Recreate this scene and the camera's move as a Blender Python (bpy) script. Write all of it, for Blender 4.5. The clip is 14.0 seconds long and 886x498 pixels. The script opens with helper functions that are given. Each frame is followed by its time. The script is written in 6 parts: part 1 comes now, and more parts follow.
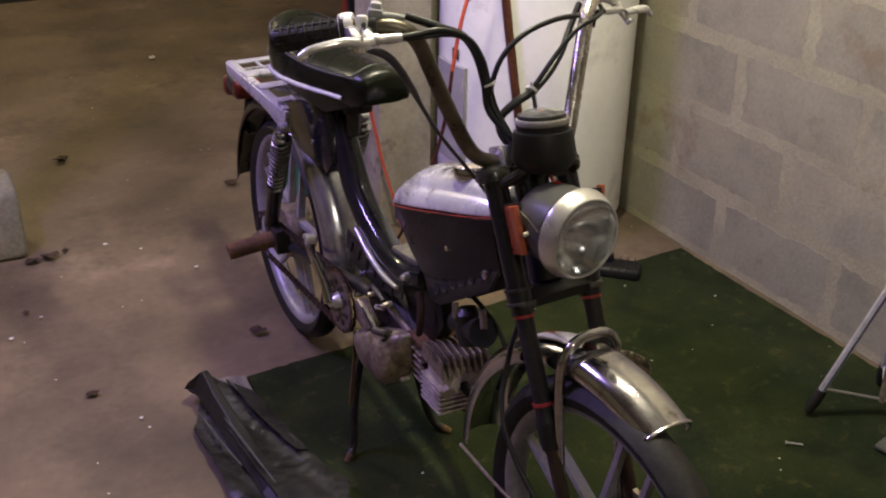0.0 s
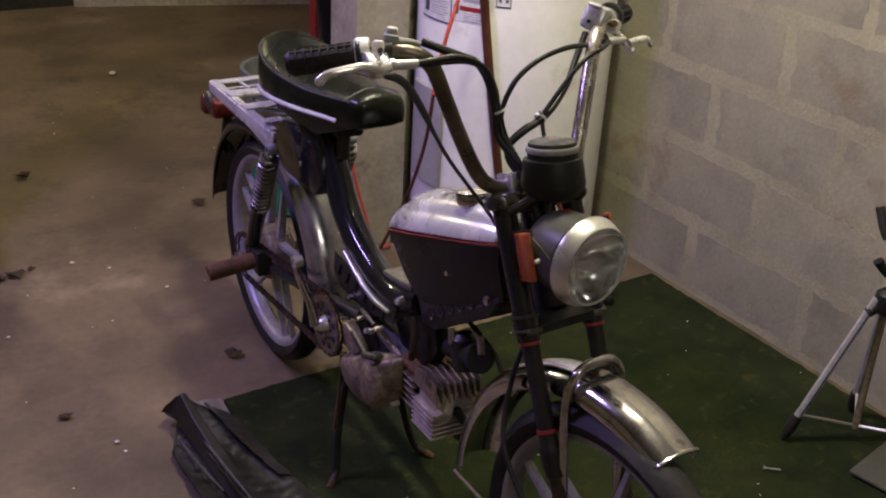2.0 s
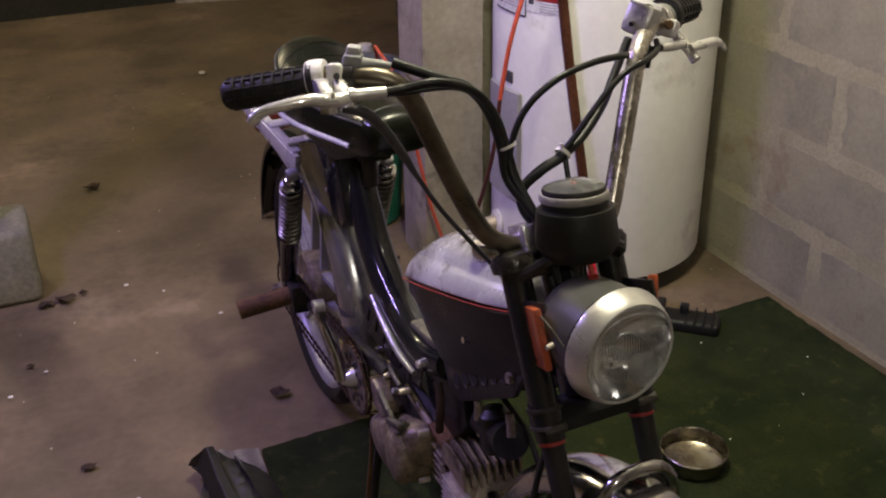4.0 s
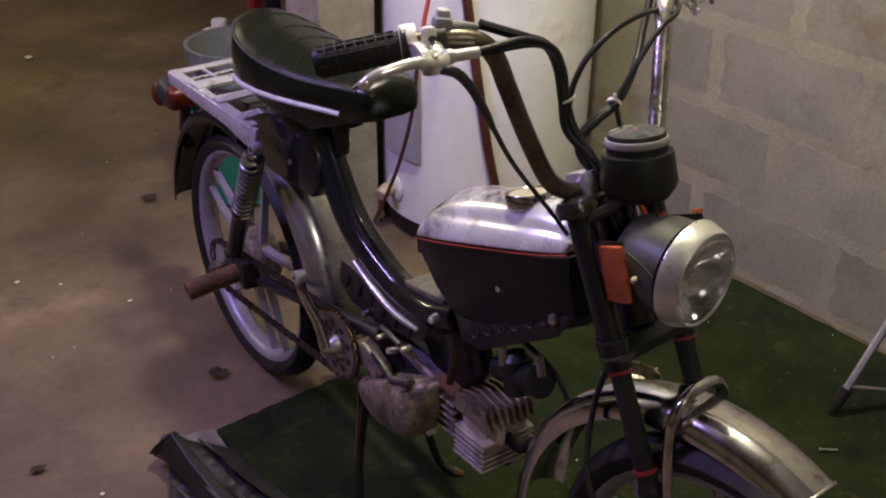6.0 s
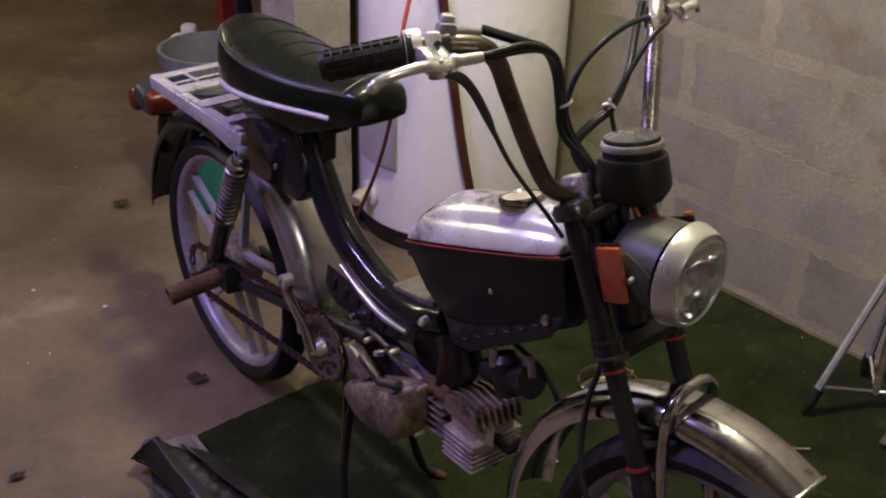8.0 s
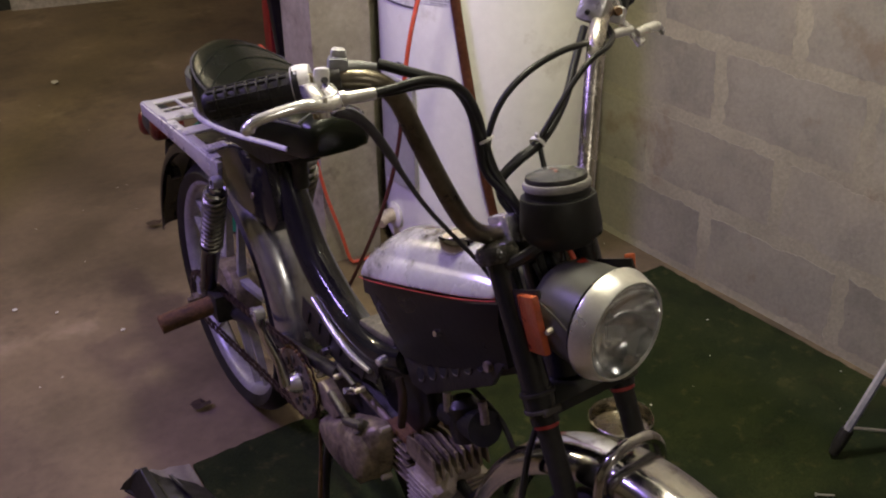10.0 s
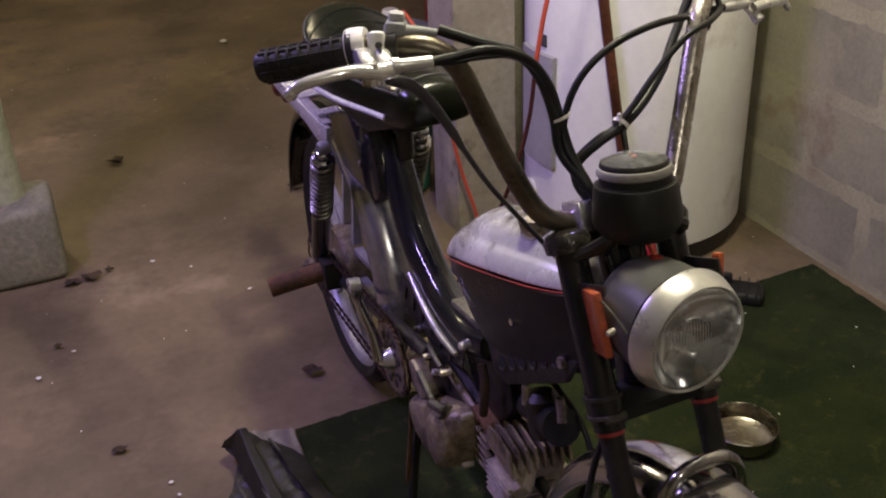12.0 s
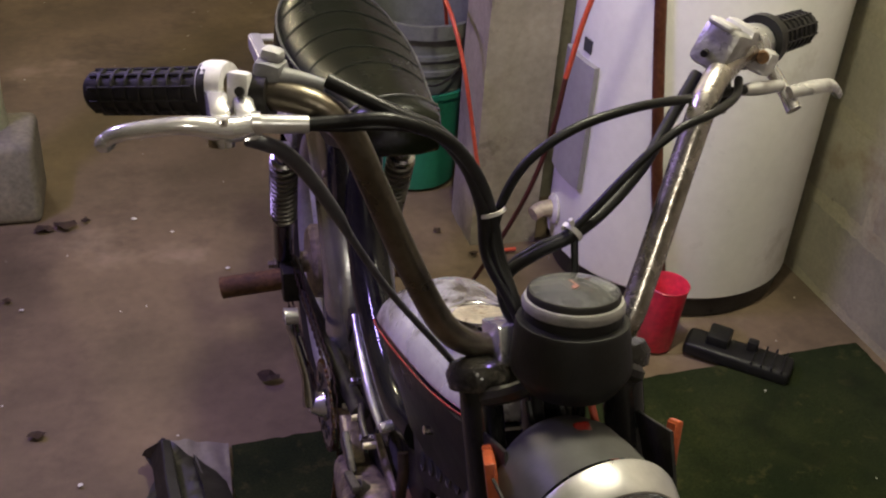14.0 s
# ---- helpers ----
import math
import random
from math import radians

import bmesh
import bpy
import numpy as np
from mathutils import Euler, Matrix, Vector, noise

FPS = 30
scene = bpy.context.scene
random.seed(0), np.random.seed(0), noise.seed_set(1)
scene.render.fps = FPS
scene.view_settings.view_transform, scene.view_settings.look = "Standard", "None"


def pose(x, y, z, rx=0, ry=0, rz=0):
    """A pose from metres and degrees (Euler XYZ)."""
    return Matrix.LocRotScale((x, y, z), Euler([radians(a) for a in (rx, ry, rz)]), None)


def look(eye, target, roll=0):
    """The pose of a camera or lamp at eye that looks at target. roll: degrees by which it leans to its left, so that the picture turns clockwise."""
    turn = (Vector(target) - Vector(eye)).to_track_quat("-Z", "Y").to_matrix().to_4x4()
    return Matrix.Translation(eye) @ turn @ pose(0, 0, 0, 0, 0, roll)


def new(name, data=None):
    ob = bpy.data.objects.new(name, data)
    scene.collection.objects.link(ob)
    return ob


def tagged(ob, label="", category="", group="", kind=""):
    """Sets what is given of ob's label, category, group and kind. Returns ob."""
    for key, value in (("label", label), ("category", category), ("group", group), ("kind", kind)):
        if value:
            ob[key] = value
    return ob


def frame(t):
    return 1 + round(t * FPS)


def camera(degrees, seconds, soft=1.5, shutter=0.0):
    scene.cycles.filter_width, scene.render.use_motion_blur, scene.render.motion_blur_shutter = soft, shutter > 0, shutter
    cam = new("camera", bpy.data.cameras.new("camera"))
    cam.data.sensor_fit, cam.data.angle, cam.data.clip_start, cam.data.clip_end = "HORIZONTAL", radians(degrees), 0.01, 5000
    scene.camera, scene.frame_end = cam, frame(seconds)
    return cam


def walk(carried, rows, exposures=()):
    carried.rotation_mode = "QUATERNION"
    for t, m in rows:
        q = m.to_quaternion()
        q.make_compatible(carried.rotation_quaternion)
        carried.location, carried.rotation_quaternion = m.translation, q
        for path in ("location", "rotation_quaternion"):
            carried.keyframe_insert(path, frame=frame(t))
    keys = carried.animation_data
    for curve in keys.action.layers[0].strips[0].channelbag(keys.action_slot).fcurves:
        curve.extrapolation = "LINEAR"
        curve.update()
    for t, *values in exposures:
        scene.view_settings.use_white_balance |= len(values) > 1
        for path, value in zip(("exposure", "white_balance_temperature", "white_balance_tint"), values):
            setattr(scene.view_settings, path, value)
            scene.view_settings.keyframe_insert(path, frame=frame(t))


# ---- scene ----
cam = camera(44.9, 14.0, soft=2.1)
PATH = [
    (0, (0.009, 0.008, 1.407), (0.828, 1.577, 0.477), 0.99),
    (0.5, (-0.004, 0.012, 1.417), (0.837, 1.594, 0.528), 2.33),
    (1, (-0.033, 0.023, 1.418), (0.826, 1.608, 0.551), 2.73),
    (1.5, (-0.057, 0.042, 1.413), (0.832, 1.607, 0.540), 2.84),
    (2, (-0.071, 0.059, 1.410), (0.854, 1.591, 0.516), 3.31),
    (2.5, (-0.058, 0.096, 1.406), (0.918, 1.582, 0.490), 3.72),
    (3, (0.031, 0.156, 1.399), (0.928, 1.691, 0.482), 1.04),
    (3.5, (0.200, 0.233, 1.388), (0.983, 1.840, 0.491), 0.58),
    (4, (0.248, 0.275, 1.361), (0.917, 1.912, 0.428), -1.04),
    (6.5, (-0.123, 0.394, 1.373), (0.954, 1.770, 0.401), 1.40),
    (7, (-0.129, 0.396, 1.375), (0.957, 1.777, 0.419), 1.73),
    (7.5, (-0.131, 0.392, 1.373), (0.967, 1.773, 0.431), 1.79),
    (8, (-0.126, 0.398, 1.372), (0.969, 1.766, 0.408), 1.94),
    (10.5, (0.183, 0.337, 1.374), (0.996, 1.888, 0.408), -1.87),
    (11, (0.241, 0.355, 1.346), (0.904, 1.949, 0.337), -2.04),
    (11.5, (0.250, 0.365, 1.336), (0.873, 1.964, 0.308), -3.10),
    (12, (0.249, 0.353, 1.341), (0.868, 1.977, 0.351), -2.50),
    (12.5, (0.274, 0.347, 1.347), (0.882, 1.993, 0.387), -1.77),
    (13, (0.315, 0.354, 1.351), (0.919, 2.027, 0.436), 2.01),
    (13.5, (0.367, 0.404, 1.335), (0.914, 2.045, 0.330), 0.57),
    (14, (0.485, 0.584, 1.323), (0.971, 2.202, 0.252), 4.40),
]
walk(cam, [(t, look(eye, target, roll)) for t, eye, target, roll in PATH], [(0.0, 0.02), (1.0, -0.09), (3.0, -0.27), (7.0, -0.22), (10.5, -0.27), (11.5, -0.20), (12.5, -0.24), (14.0, -0.30)])

# ---- light: bare basement bulbs, a violet tube, added fill lamps and a faint ambient ----
world = bpy.data.worlds.new("basement_air")
world.use_nodes = True
scene.world = world
world.node_tree.nodes["Background"].inputs[0].default_value = (0.30, 0.27, 0.22, 1)
world.node_tree.nodes["Background"].inputs[1].default_value = 0.09


def lamp(name, kind, loc, target, color, watts, size):
    data = bpy.data.lights.new(name, kind)
    data.energy, data.color = watts, color
    if kind == "AREA":
        data.shape, data.size, data.size_y = "RECTANGLE", size[0], size[1]
    else:
        data.shadow_soft_size = size
    ob = new(name, data)
    ob.matrix_world = look(loc, target)
    return ob


lamp("warm_bulb", "POINT", (0.88, 1.58, 2.05), (1, 1, 0), (1.0, 0.945, 0.70), 86, 0.065)
lamp("front_bulb", "POINT", (1.28, 1.36, 2.10), (1, 1, 0), (1.0, 0.95, 0.80), 6, 0.045)
# unseen lamp behind the viewpoint, added for lens glints and to lift darks
lamp("viewpoint_fill", "POINT", (0.30, -0.70, 2.05), (1, 1, 0), (1.0, 0.93, 0.80), 24, 0.07)
lamp("violet_tube", "AREA", (-0.36, 2.22, 1.84), (1.20, 1.85, 0.70), (0.47, 0.34, 1.0), 30, (0.55, 0.06))
# unseen fill lamp, added to brighten the far floor
lamp("back_fill", "POINT", (-0.3, 4.7, 2.10), (0, 5, 0), (1.0, 0.86, 0.56), 64, 0.07)


# ---- materials ----
def surf(name, c1, c2, scale=6.0, rough=0.6, rvar=0.15, metal=0.0, bump=0.15, fine=90.0, grain=0.25, stain=None, sscale=3.0, samount=0.5, coat=0.0, rnd=0.0, spec=0.5):
    """Two-scale procedural surface: broad blotches c1-c2, fine grain, optional stain, bump."""
    m = bpy.data.materials.new(name)
    m.use_nodes = True
    nt = m.node_tree
    N, L = nt.nodes, nt.links
    bsdf = N["Principled BSDF"]
    geo = N.new("ShaderNodeNewGeometry")

    def tex(s, detail, rgh=0.6):
        n = N.new("ShaderNodeTexNoise")
        n.inputs["Scale"].default_value, n.inputs["Detail"].default_value, n.inputs["Roughness"].default_value = s, detail, rgh
        L.new(geo.outputs["Position"], n.inputs["Vector"])
        return n

    def ramp(src, a, b, ca=(0, 0, 0, 1), cb=(1, 1, 1, 1)):
        r = N.new("ShaderNodeValToRGB")
        r.color_ramp.elements[0].position, r.color_ramp.elements[1].position = a, b
        r.color_ramp.elements[0].color, r.color_ramp.elements[1].color = ca, cb
        L.new(src, r.inputs[0])
        return r.outputs[0]

    big, small = tex(scale, 5.0), tex(fine, 3.0)
    col = ramp(big.outputs["Fac"], 0.35, 0.68, (*c1, 1), (*c2, 1))
    if stain:
        st = tex(sscale, 6.0, 0.68)
        mask = ramp(st.outputs["Fac"], 0.62 - 0.2 * samount, 0.72)
        mx = N.new("ShaderNodeMix")
        mx.data_type = "RGBA"
        L.new(mask, mx.inputs["Factor"])
        L.new(col, mx.inputs["A"])
        mx.inputs["B"].default_value = (*stain, 1)
        col = mx.outputs["Result"]
    g = ramp(small.outputs["Fac"], 0.3, 0.7, (1 - grain,) * 3 + (1,), (1 + grain * 0.4,) * 3 + (1,))
    mul = N.new("ShaderNodeMix")
    mul.data_type, mul.blend_type = "RGBA", "MULTIPLY"
    mul.inputs["Factor"].default_value = 1.0
    L.new(col, mul.inputs["A"])
    L.new(g, mul.inputs["B"])
    col = mul.outputs["Result"]
    if rnd:
        oi = N.new("ShaderNodeObjectInfo")
        rr = ramp(oi.outputs["Random"], 0.0, 1.0, (1 - rnd,) * 3 + (1,), (1 + rnd * 0.6,) * 3 + (1,))
        m2 = N.new("ShaderNodeMix")
        m2.data_type, m2.blend_type = "RGBA", "MULTIPLY"
        m2.inputs["Factor"].default_value = 1.0
        L.new(col, m2.inputs["A"])
        L.new(rr, m2.inputs["B"])
        col = m2.outputs["Result"]
    L.new(col, bsdf.inputs["Base Color"])
    rg = N.new("ShaderNodeMapRange")
    rg.inputs["From Min"].default_value, rg.inputs["From Max"].default_value = 0.3, 0.7
    rg.inputs["To Min"].default_value, rg.inputs["To Max"].default_value = max(0.02, rough - rvar), min(1.0, rough + rvar)
    L.new(big.outputs["Fac"], rg.inputs["Value"])
    L.new(rg.outputs["Result"], bsdf.inputs["Roughness"])
    bsdf.inputs["Metallic"].default_value = metal
    bsdf.inputs["Coat Weight"].default_value = coat
    bsdf.inputs["Specular IOR Level"].default_value = spec
    if bump:
        bp = N.new("ShaderNodeBump")
        bp.inputs["Strength"].default_value, bp.inputs["Distance"].default_value = bump, 0.004
        L.new(small.outputs["Fac"], bp.inputs["Height"])
        L.new(bp.outputs["Normal"], bsdf.inputs["Normal"])
    return m


def glassy(name, color, rough, alpha_mix):
    m = bpy.data.materials.new(name)
    m.use_nodes = True
    b = m.node_tree.nodes["Principled BSDF"]
    b.inputs["Base Color"].default_value = (*color, 1)
    b.inputs["Roughness"].default_value = rough
    b.inputs["Transmission Weight"].default_value = alpha_mix
    b.inputs["IOR"].default_value = 1.45
    b.inputs["Specular IOR Level"].default_value = 0.6
    return m


CONCRETE = surf("concrete_floor", (0.101, 0.072, 0.045), (0.208, 0.150, 0.094), 2.1, 0.72, 0.15, 0, 0.22, 45, 0.12, (0.077, 0.056, 0.035), 3.0, 0.62)
BLOCK = surf("cinder_block", (0.220, 0.202, 0.152), (0.306, 0.281, 0.213), 5, 0.92, 0.06, 0, 0.4, 90, 0.12, (0.325, 0.291, 0.206), 4.2, 0.85, rnd=0.08)
MORTAR = surf("mortar", (0.290, 0.263, 0.180), (0.372, 0.335, 0.232), 6, 0.9, 0.08, 0, 0.5, 110, 0.16, (0.275, 0.244, 0.176), 4, 0.5)
PLASTER = surf("old_whitewash", (0.42, 0.38, 0.31), (0.6, 0.55, 0.46), 3, 0.85, 0.1, 0, 0.4, 60, 0.3, (0.16, 0.13, 0.09), 2.5, 0.5)
PALEALLOY = surf("pale_alloy", (0.38, 0.337, 0.258), (0.52, 0.465, 0.365), 20, 0.48, 0.1, 0.3, 0.3, 90, 0.25, (0.16, 0.108, 0.066), 24, 0.3)
DARKALLOY = surf("oil_black_alloy", (0.05, 0.043, 0.036), (0.11, 0.10, 0.085), 18, 0.5, 0.12, 0.3, 0.4, 110, 0.3, (0.02, 0.015, 0.012), 20, 0.5)
PARGE = surf("rough_parging", (0.245, 0.216, 0.168), (0.355, 0.318, 0.25), 5, 0.92, 0.06, 0, 0.4, 60, 0.16, (0.165, 0.138, 0.108), 4, 0.45)
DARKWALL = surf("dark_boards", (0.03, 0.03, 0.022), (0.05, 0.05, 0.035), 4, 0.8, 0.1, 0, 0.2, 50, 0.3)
# tone of the unseen ceiling sets how much light it bounces back
CEIL = surf("bounce_ceiling", (0.34, 0.32, 0.29), (0.44, 0.42, 0.38), 3, 0.85, 0.1, 0, 0.2, 60, 0.2)
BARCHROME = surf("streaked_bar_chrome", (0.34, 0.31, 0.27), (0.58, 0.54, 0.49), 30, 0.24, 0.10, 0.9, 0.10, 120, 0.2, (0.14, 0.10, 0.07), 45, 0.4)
GUARDCHROME = surf("dull_guard_chrome", (0.50, 0.49, 0.51), (0.64, 0.63, 0.65), 9, 0.22, 0.06, 0.9, 0.06, 100, 0.14, (0.24, 0.21, 0.19), 24, 0.25)
AGEDCHROME = surf("aged_chrome", (0.50, 0.49, 0.50), (0.66, 0.65, 0.66), 12, 0.14, 0.06, 1.0, 0.06, 90, 0.15, (0.20, 0.17, 0.15), 22, 0.25)
TURF = surf("green_mat", (0.013, 0.021, 0.0075), (0.036, 0.045, 0.015), 5, 0.95, 0.04, 0, 0.9, 300, 0.5, (0.075, 0.074, 0.026), 24, 0.32, spec=0.15)
ENAMEL = surf("white_enamel", (0.72, 0.71, 0.68), (0.79, 0.78, 0.75), 3, 0.35, 0.08, 0, 0.05, 40, 0.05, (0.5, 0.47, 0.42), 3, 0.1)
GREYPAINT = surf("grey_paint", (0.30, 0.29, 0.31), (0.36, 0.35, 0.37), 6, 0.45, 0.1, 0, 0.1, 60, 0.1)
COPPER = surf("aged_copper", (0.12, 0.045, 0.022), (0.19, 0.07, 0.035), 8, 0.45, 0.12, 0.6, 0.2, 90, 0.3)
BLACKPAINT = surf("black_enamel", (0.010, 0.0097, 0.0100), (0.017, 0.0163, 0.0168), 9, 0.11, 0.06, 0, 0.03, 60, 0.2, (0.018, 0.014, 0.011), 30, 0.1, spec=0.38)
SATINBLACK = surf("satin_black", (0.0090, 0.0083, 0.0080), (0.0160, 0.0144, 0.0136), 10, 0.34, 0.1, 0, 0.08, 90, 0.3, (0.022, 0.015, 0.011), 16, 0.3, spec=0.22)
DUSTYBLACK = surf("dusty_black", (0.015, 0.0138, 0.0125), (0.030, 0.027, 0.024), 16, 0.42, 0.15, 0, 0.2, 120, 0.3, (0.045, 0.034, 0.026), 25, 0.15, spec=0.35)
PLASTIC = surf("black_plastic", (0.011, 0.0108, 0.0104), (0.017, 0.0166, 0.0160), 12, 0.42, 0.1, 0, 0.08, 150, 0.2, spec=0.3)
RUBBER = surf("black_rubber", (0.015, 0.0138, 0.0128), (0.027, 0.0248, 0.0226), 12, 0.55, 0.12, 0, 0.25, 90, 0.3, spec=0.25)
VINYL = surf("black_vinyl", (0.0055, 0.0070, 0.0035), (0.0085, 0.0100, 0.0055), 8, 0.24, 0.06, 0, 0.12, 220, 0.15, spec=0.4)
CHROME = surf("pitted_chrome", (0.46, 0.455, 0.475), (0.62, 0.615, 0.635), 14, 0.11, 0.05, 1.0, 0.05, 120, 0.12, (0.14, 0.105, 0.09), 30, 0.36)
CLEANCHROME = surf("chrome", (0.74, 0.73, 0.72), (0.84, 0.83, 0.82), 10, 0.10, 0.05, 1.0, 0.02, 80, 0.05)
SATINCHROME = surf("satin_chrome", (0.50, 0.49, 0.50), (0.66, 0.65, 0.66), 9, 0.30, 0.06, 0.8, 0.05, 120, 0.12, (0.24, 0.21, 0.19), 26, 0.22)
BRUSHED = surf("satin_silver", (0.64, 0.63, 0.61), (0.76, 0.75, 0.73), 9, 0.29, 0.06, 0.75, 0.03, 140, 0.08)
POLISHED = surf("polished_cast_alloy", (0.82, 0.81, 0.81), (0.90, 0.89, 0.89), 16, 0.17, 0.06, 0.75, 0.08, 90, 0.12, (0.5, 0.47, 0.45), 30, 0.15)
BAREALU = surf("bare_aluminium", (0.62, 0.61, 0.60), (0.74, 0.73, 0.72), 14, 0.30, 0.08, 0.55, 0.05, 90, 0.1, (0.35, 0.33, 0.30), 25, 0.2)
ALLOY = surf("dull_alloy", (0.20, 0.160, 0.105), (0.36, 0.303, 0.212), 20, 0.50, 0.12, 0.4, 0.6, 90, 0.4, (0.04, 0.027, 0.016), 24, 0.55)
WHEELPAINT = surf("silver_wheel_paint", (0.30, 0.29, 0.32), (0.40, 0.39, 0.42), 10, 0.42, 0.1, 0.35, 0.1, 80, 0.15, (0.2, 0.17, 0.15), 14, 0.2)
DARKRUST = surf("oily_rust", (0.030, 0.016, 0.010), (0.065, 0.034, 0.018), 22, 0.7, 0.1, 0.2, 0.5, 130, 0.4)
RUST = surf("rust", (0.100, 0.052, 0.022), (0.20, 0.105, 0.045), 22, 0.80, 0.1, 0.2, 0.5, 130, 0.4, (0.06, 0.03, 0.02), 30, 0.3)
TANKMETAL = surf("bare_dusty_tank", (0.66, 0.65, 0.66), (0.84, 0.83, 0.84), 16, 0.27, 0.08, 0.45, 0.05, 120, 0.12, (0.16, 0.14, 0.115), 30, 0.24, coat=0.6)
GREASE = surf("greasy_black", (0.020, 0.018, 0.016), (0.05, 0.046, 0.04), 30, 0.22, 0.1, 0.2, 1.0, 42, 0.4, (0.11, 0.095, 0.08), 40, 0.3)
# brown chosen for bounce and chrome reflections off the unseen walls
SHADEPLASTER = surf("bounce_brown_wall", (0.34, 0.30, 0.25), (0.45, 0.40, 0.34), 2, 0.85, 0.1, 0, 0.3, 60, 0.25, (0.10, 0.08, 0.06), 2.5, 0.4)
SPRINGSTEEL = surf("dull_spring_steel", (0.16, 0.15, 0.13), (0.26, 0.245, 0.21), 20, 0.34, 0.1, 0.8, 0.1, 120, 0.3)
ORANGE = surf("amber_plastic", (0.36, 0.070, 0.022), (0.48, 0.10, 0.032), 20, 0.32, 0.1, 0, 0.3, 260, 0.2, (0.16, 0.045, 0.022), 28, 0.35, coat=0.4)
PALEAMBER = surf("pale_amber_plastic", (0.48, 0.12, 0.035), (0.58, 0.155, 0.045), 20, 0.28, 0.08, 0, 0.4, 300, 0.25, (0.2, 0.06, 0.03), 28, 0.3, coat=0.4)
REDLENS = surf("red_plastic", (0.20, 0.016, 0.012), (0.28, 0.025, 0.018), 20, 0.25, 0.1, 0, 0.15, 200, 0.15, coat=0.4)
REDPAINT = surf("red_pinstripe", (0.26, 0.02, 0.02), (0.38, 0.035, 0.035), 30, 0.4, 0.1)
SEAMRED = surf("worn_red_line", (0.20, 0.018, 0.016), (0.34, 0.03, 0.03), 40, 0.45, 0.1, 0, 0.1, 90, 0.2, (0.03, 0.02, 0.02), 30, 0.7)
REDCORD = surf("orange_red_cord", (0.50, 0.07, 0.035), (0.62, 0.10, 0.05), 18, 0.5, 0.1)
DARKCORD = surf("dark_red_cord", (0.05, 0.012, 0.010), (0.09, 0.02, 0.018), 18, 0.5, 0.1)
WHITEPLASTIC = surf("white_plastic", (0.70, 0.68, 0.66), (0.78, 0.76, 0.74), 20, 0.4, 0.1)
GREYPLASTIC = surf("grey_plastic", (0.125, 0.132, 0.127), (0.175, 0.183, 0.175), 16, 0.5, 0.1, 0, 0.1, 80, 0.15)
GREENPLASTIC = surf("green_plastic", (0.013, 0.165, 0.098), (0.021, 0.215, 0.13), 10, 0.45, 0.1, 0, 0.05, 80, 0.1)
REDPLASTIC = surf("crimson_plastic", (0.62, 0.025, 0.06), (0.70, 0.035, 0.075), 12, 0.4, 0.1)
BAGPLASTIC = surf("black_bin_bag", (0.012, 0.011, 0.0095), (0.023, 0.021, 0.0175), 14, 0.46, 0.12, 0, 0.4, 50, 0.25, (0.040, 0.037, 0.031), 12, 0.2, spec=0.35)
BAGCREASE = surf("pale_plastic_fold", (0.05, 0.047, 0.041), (0.10, 0.093, 0.082), 40, 0.45, 0.1)
CARD = surf("grey_card", (0.055, 0.055, 0.040), (0.085, 0.083, 0.062), 6, 0.8, 0.1, 0, 0.15, 90, 0.2)
STEPRUBBER = surf("dusty_step_rubber", (0.075, 0.068, 0.042), (0.16, 0.145, 0.10), 60, 0.75, 0.1, 0, 0.6, 160, 0.4)
PAPER = surf("label_paper", (0.66, 0.66, 0.66), (0.74, 0.74, 0.74), 12, 0.6, 0.1)
INK = surf("dark_ink", (0.04, 0.04, 0.05), (0.07, 0.07, 0.08), 20, 0.6, 0.1)
TIN = surf("tin", (0.30, 0.27, 0.21), (0.42, 0.38, 0.31), 14, 0.28, 0.1, 1.0, 0.1, 80, 0.15, (0.2, 0.15, 0.09), 20, 0.25)
DEBRIS = surf("dead_leaf", (0.030, 0.018, 0.011), (0.058, 0.034, 0.020), 30, 0.9, 0.05)
PALEBIT = surf("pale_crumb", (0.6, 0.58, 0.54), (0.75, 0.73, 0.70), 30, 0.8, 0.05)
HOLESHADE = surf("hole_shade", (0.004, 0.004, 0.004), (0.006, 0.006, 0.006), 10, 0.9, 0.05)
LENSGLASS = glassy("headlamp_glass", (0.97, 0.98, 1.0), 0.02, 1.0)
CLEAR = glassy("dusty_instrument_glass", (0.88, 0.88, 0.86), 0.05, 0.96)


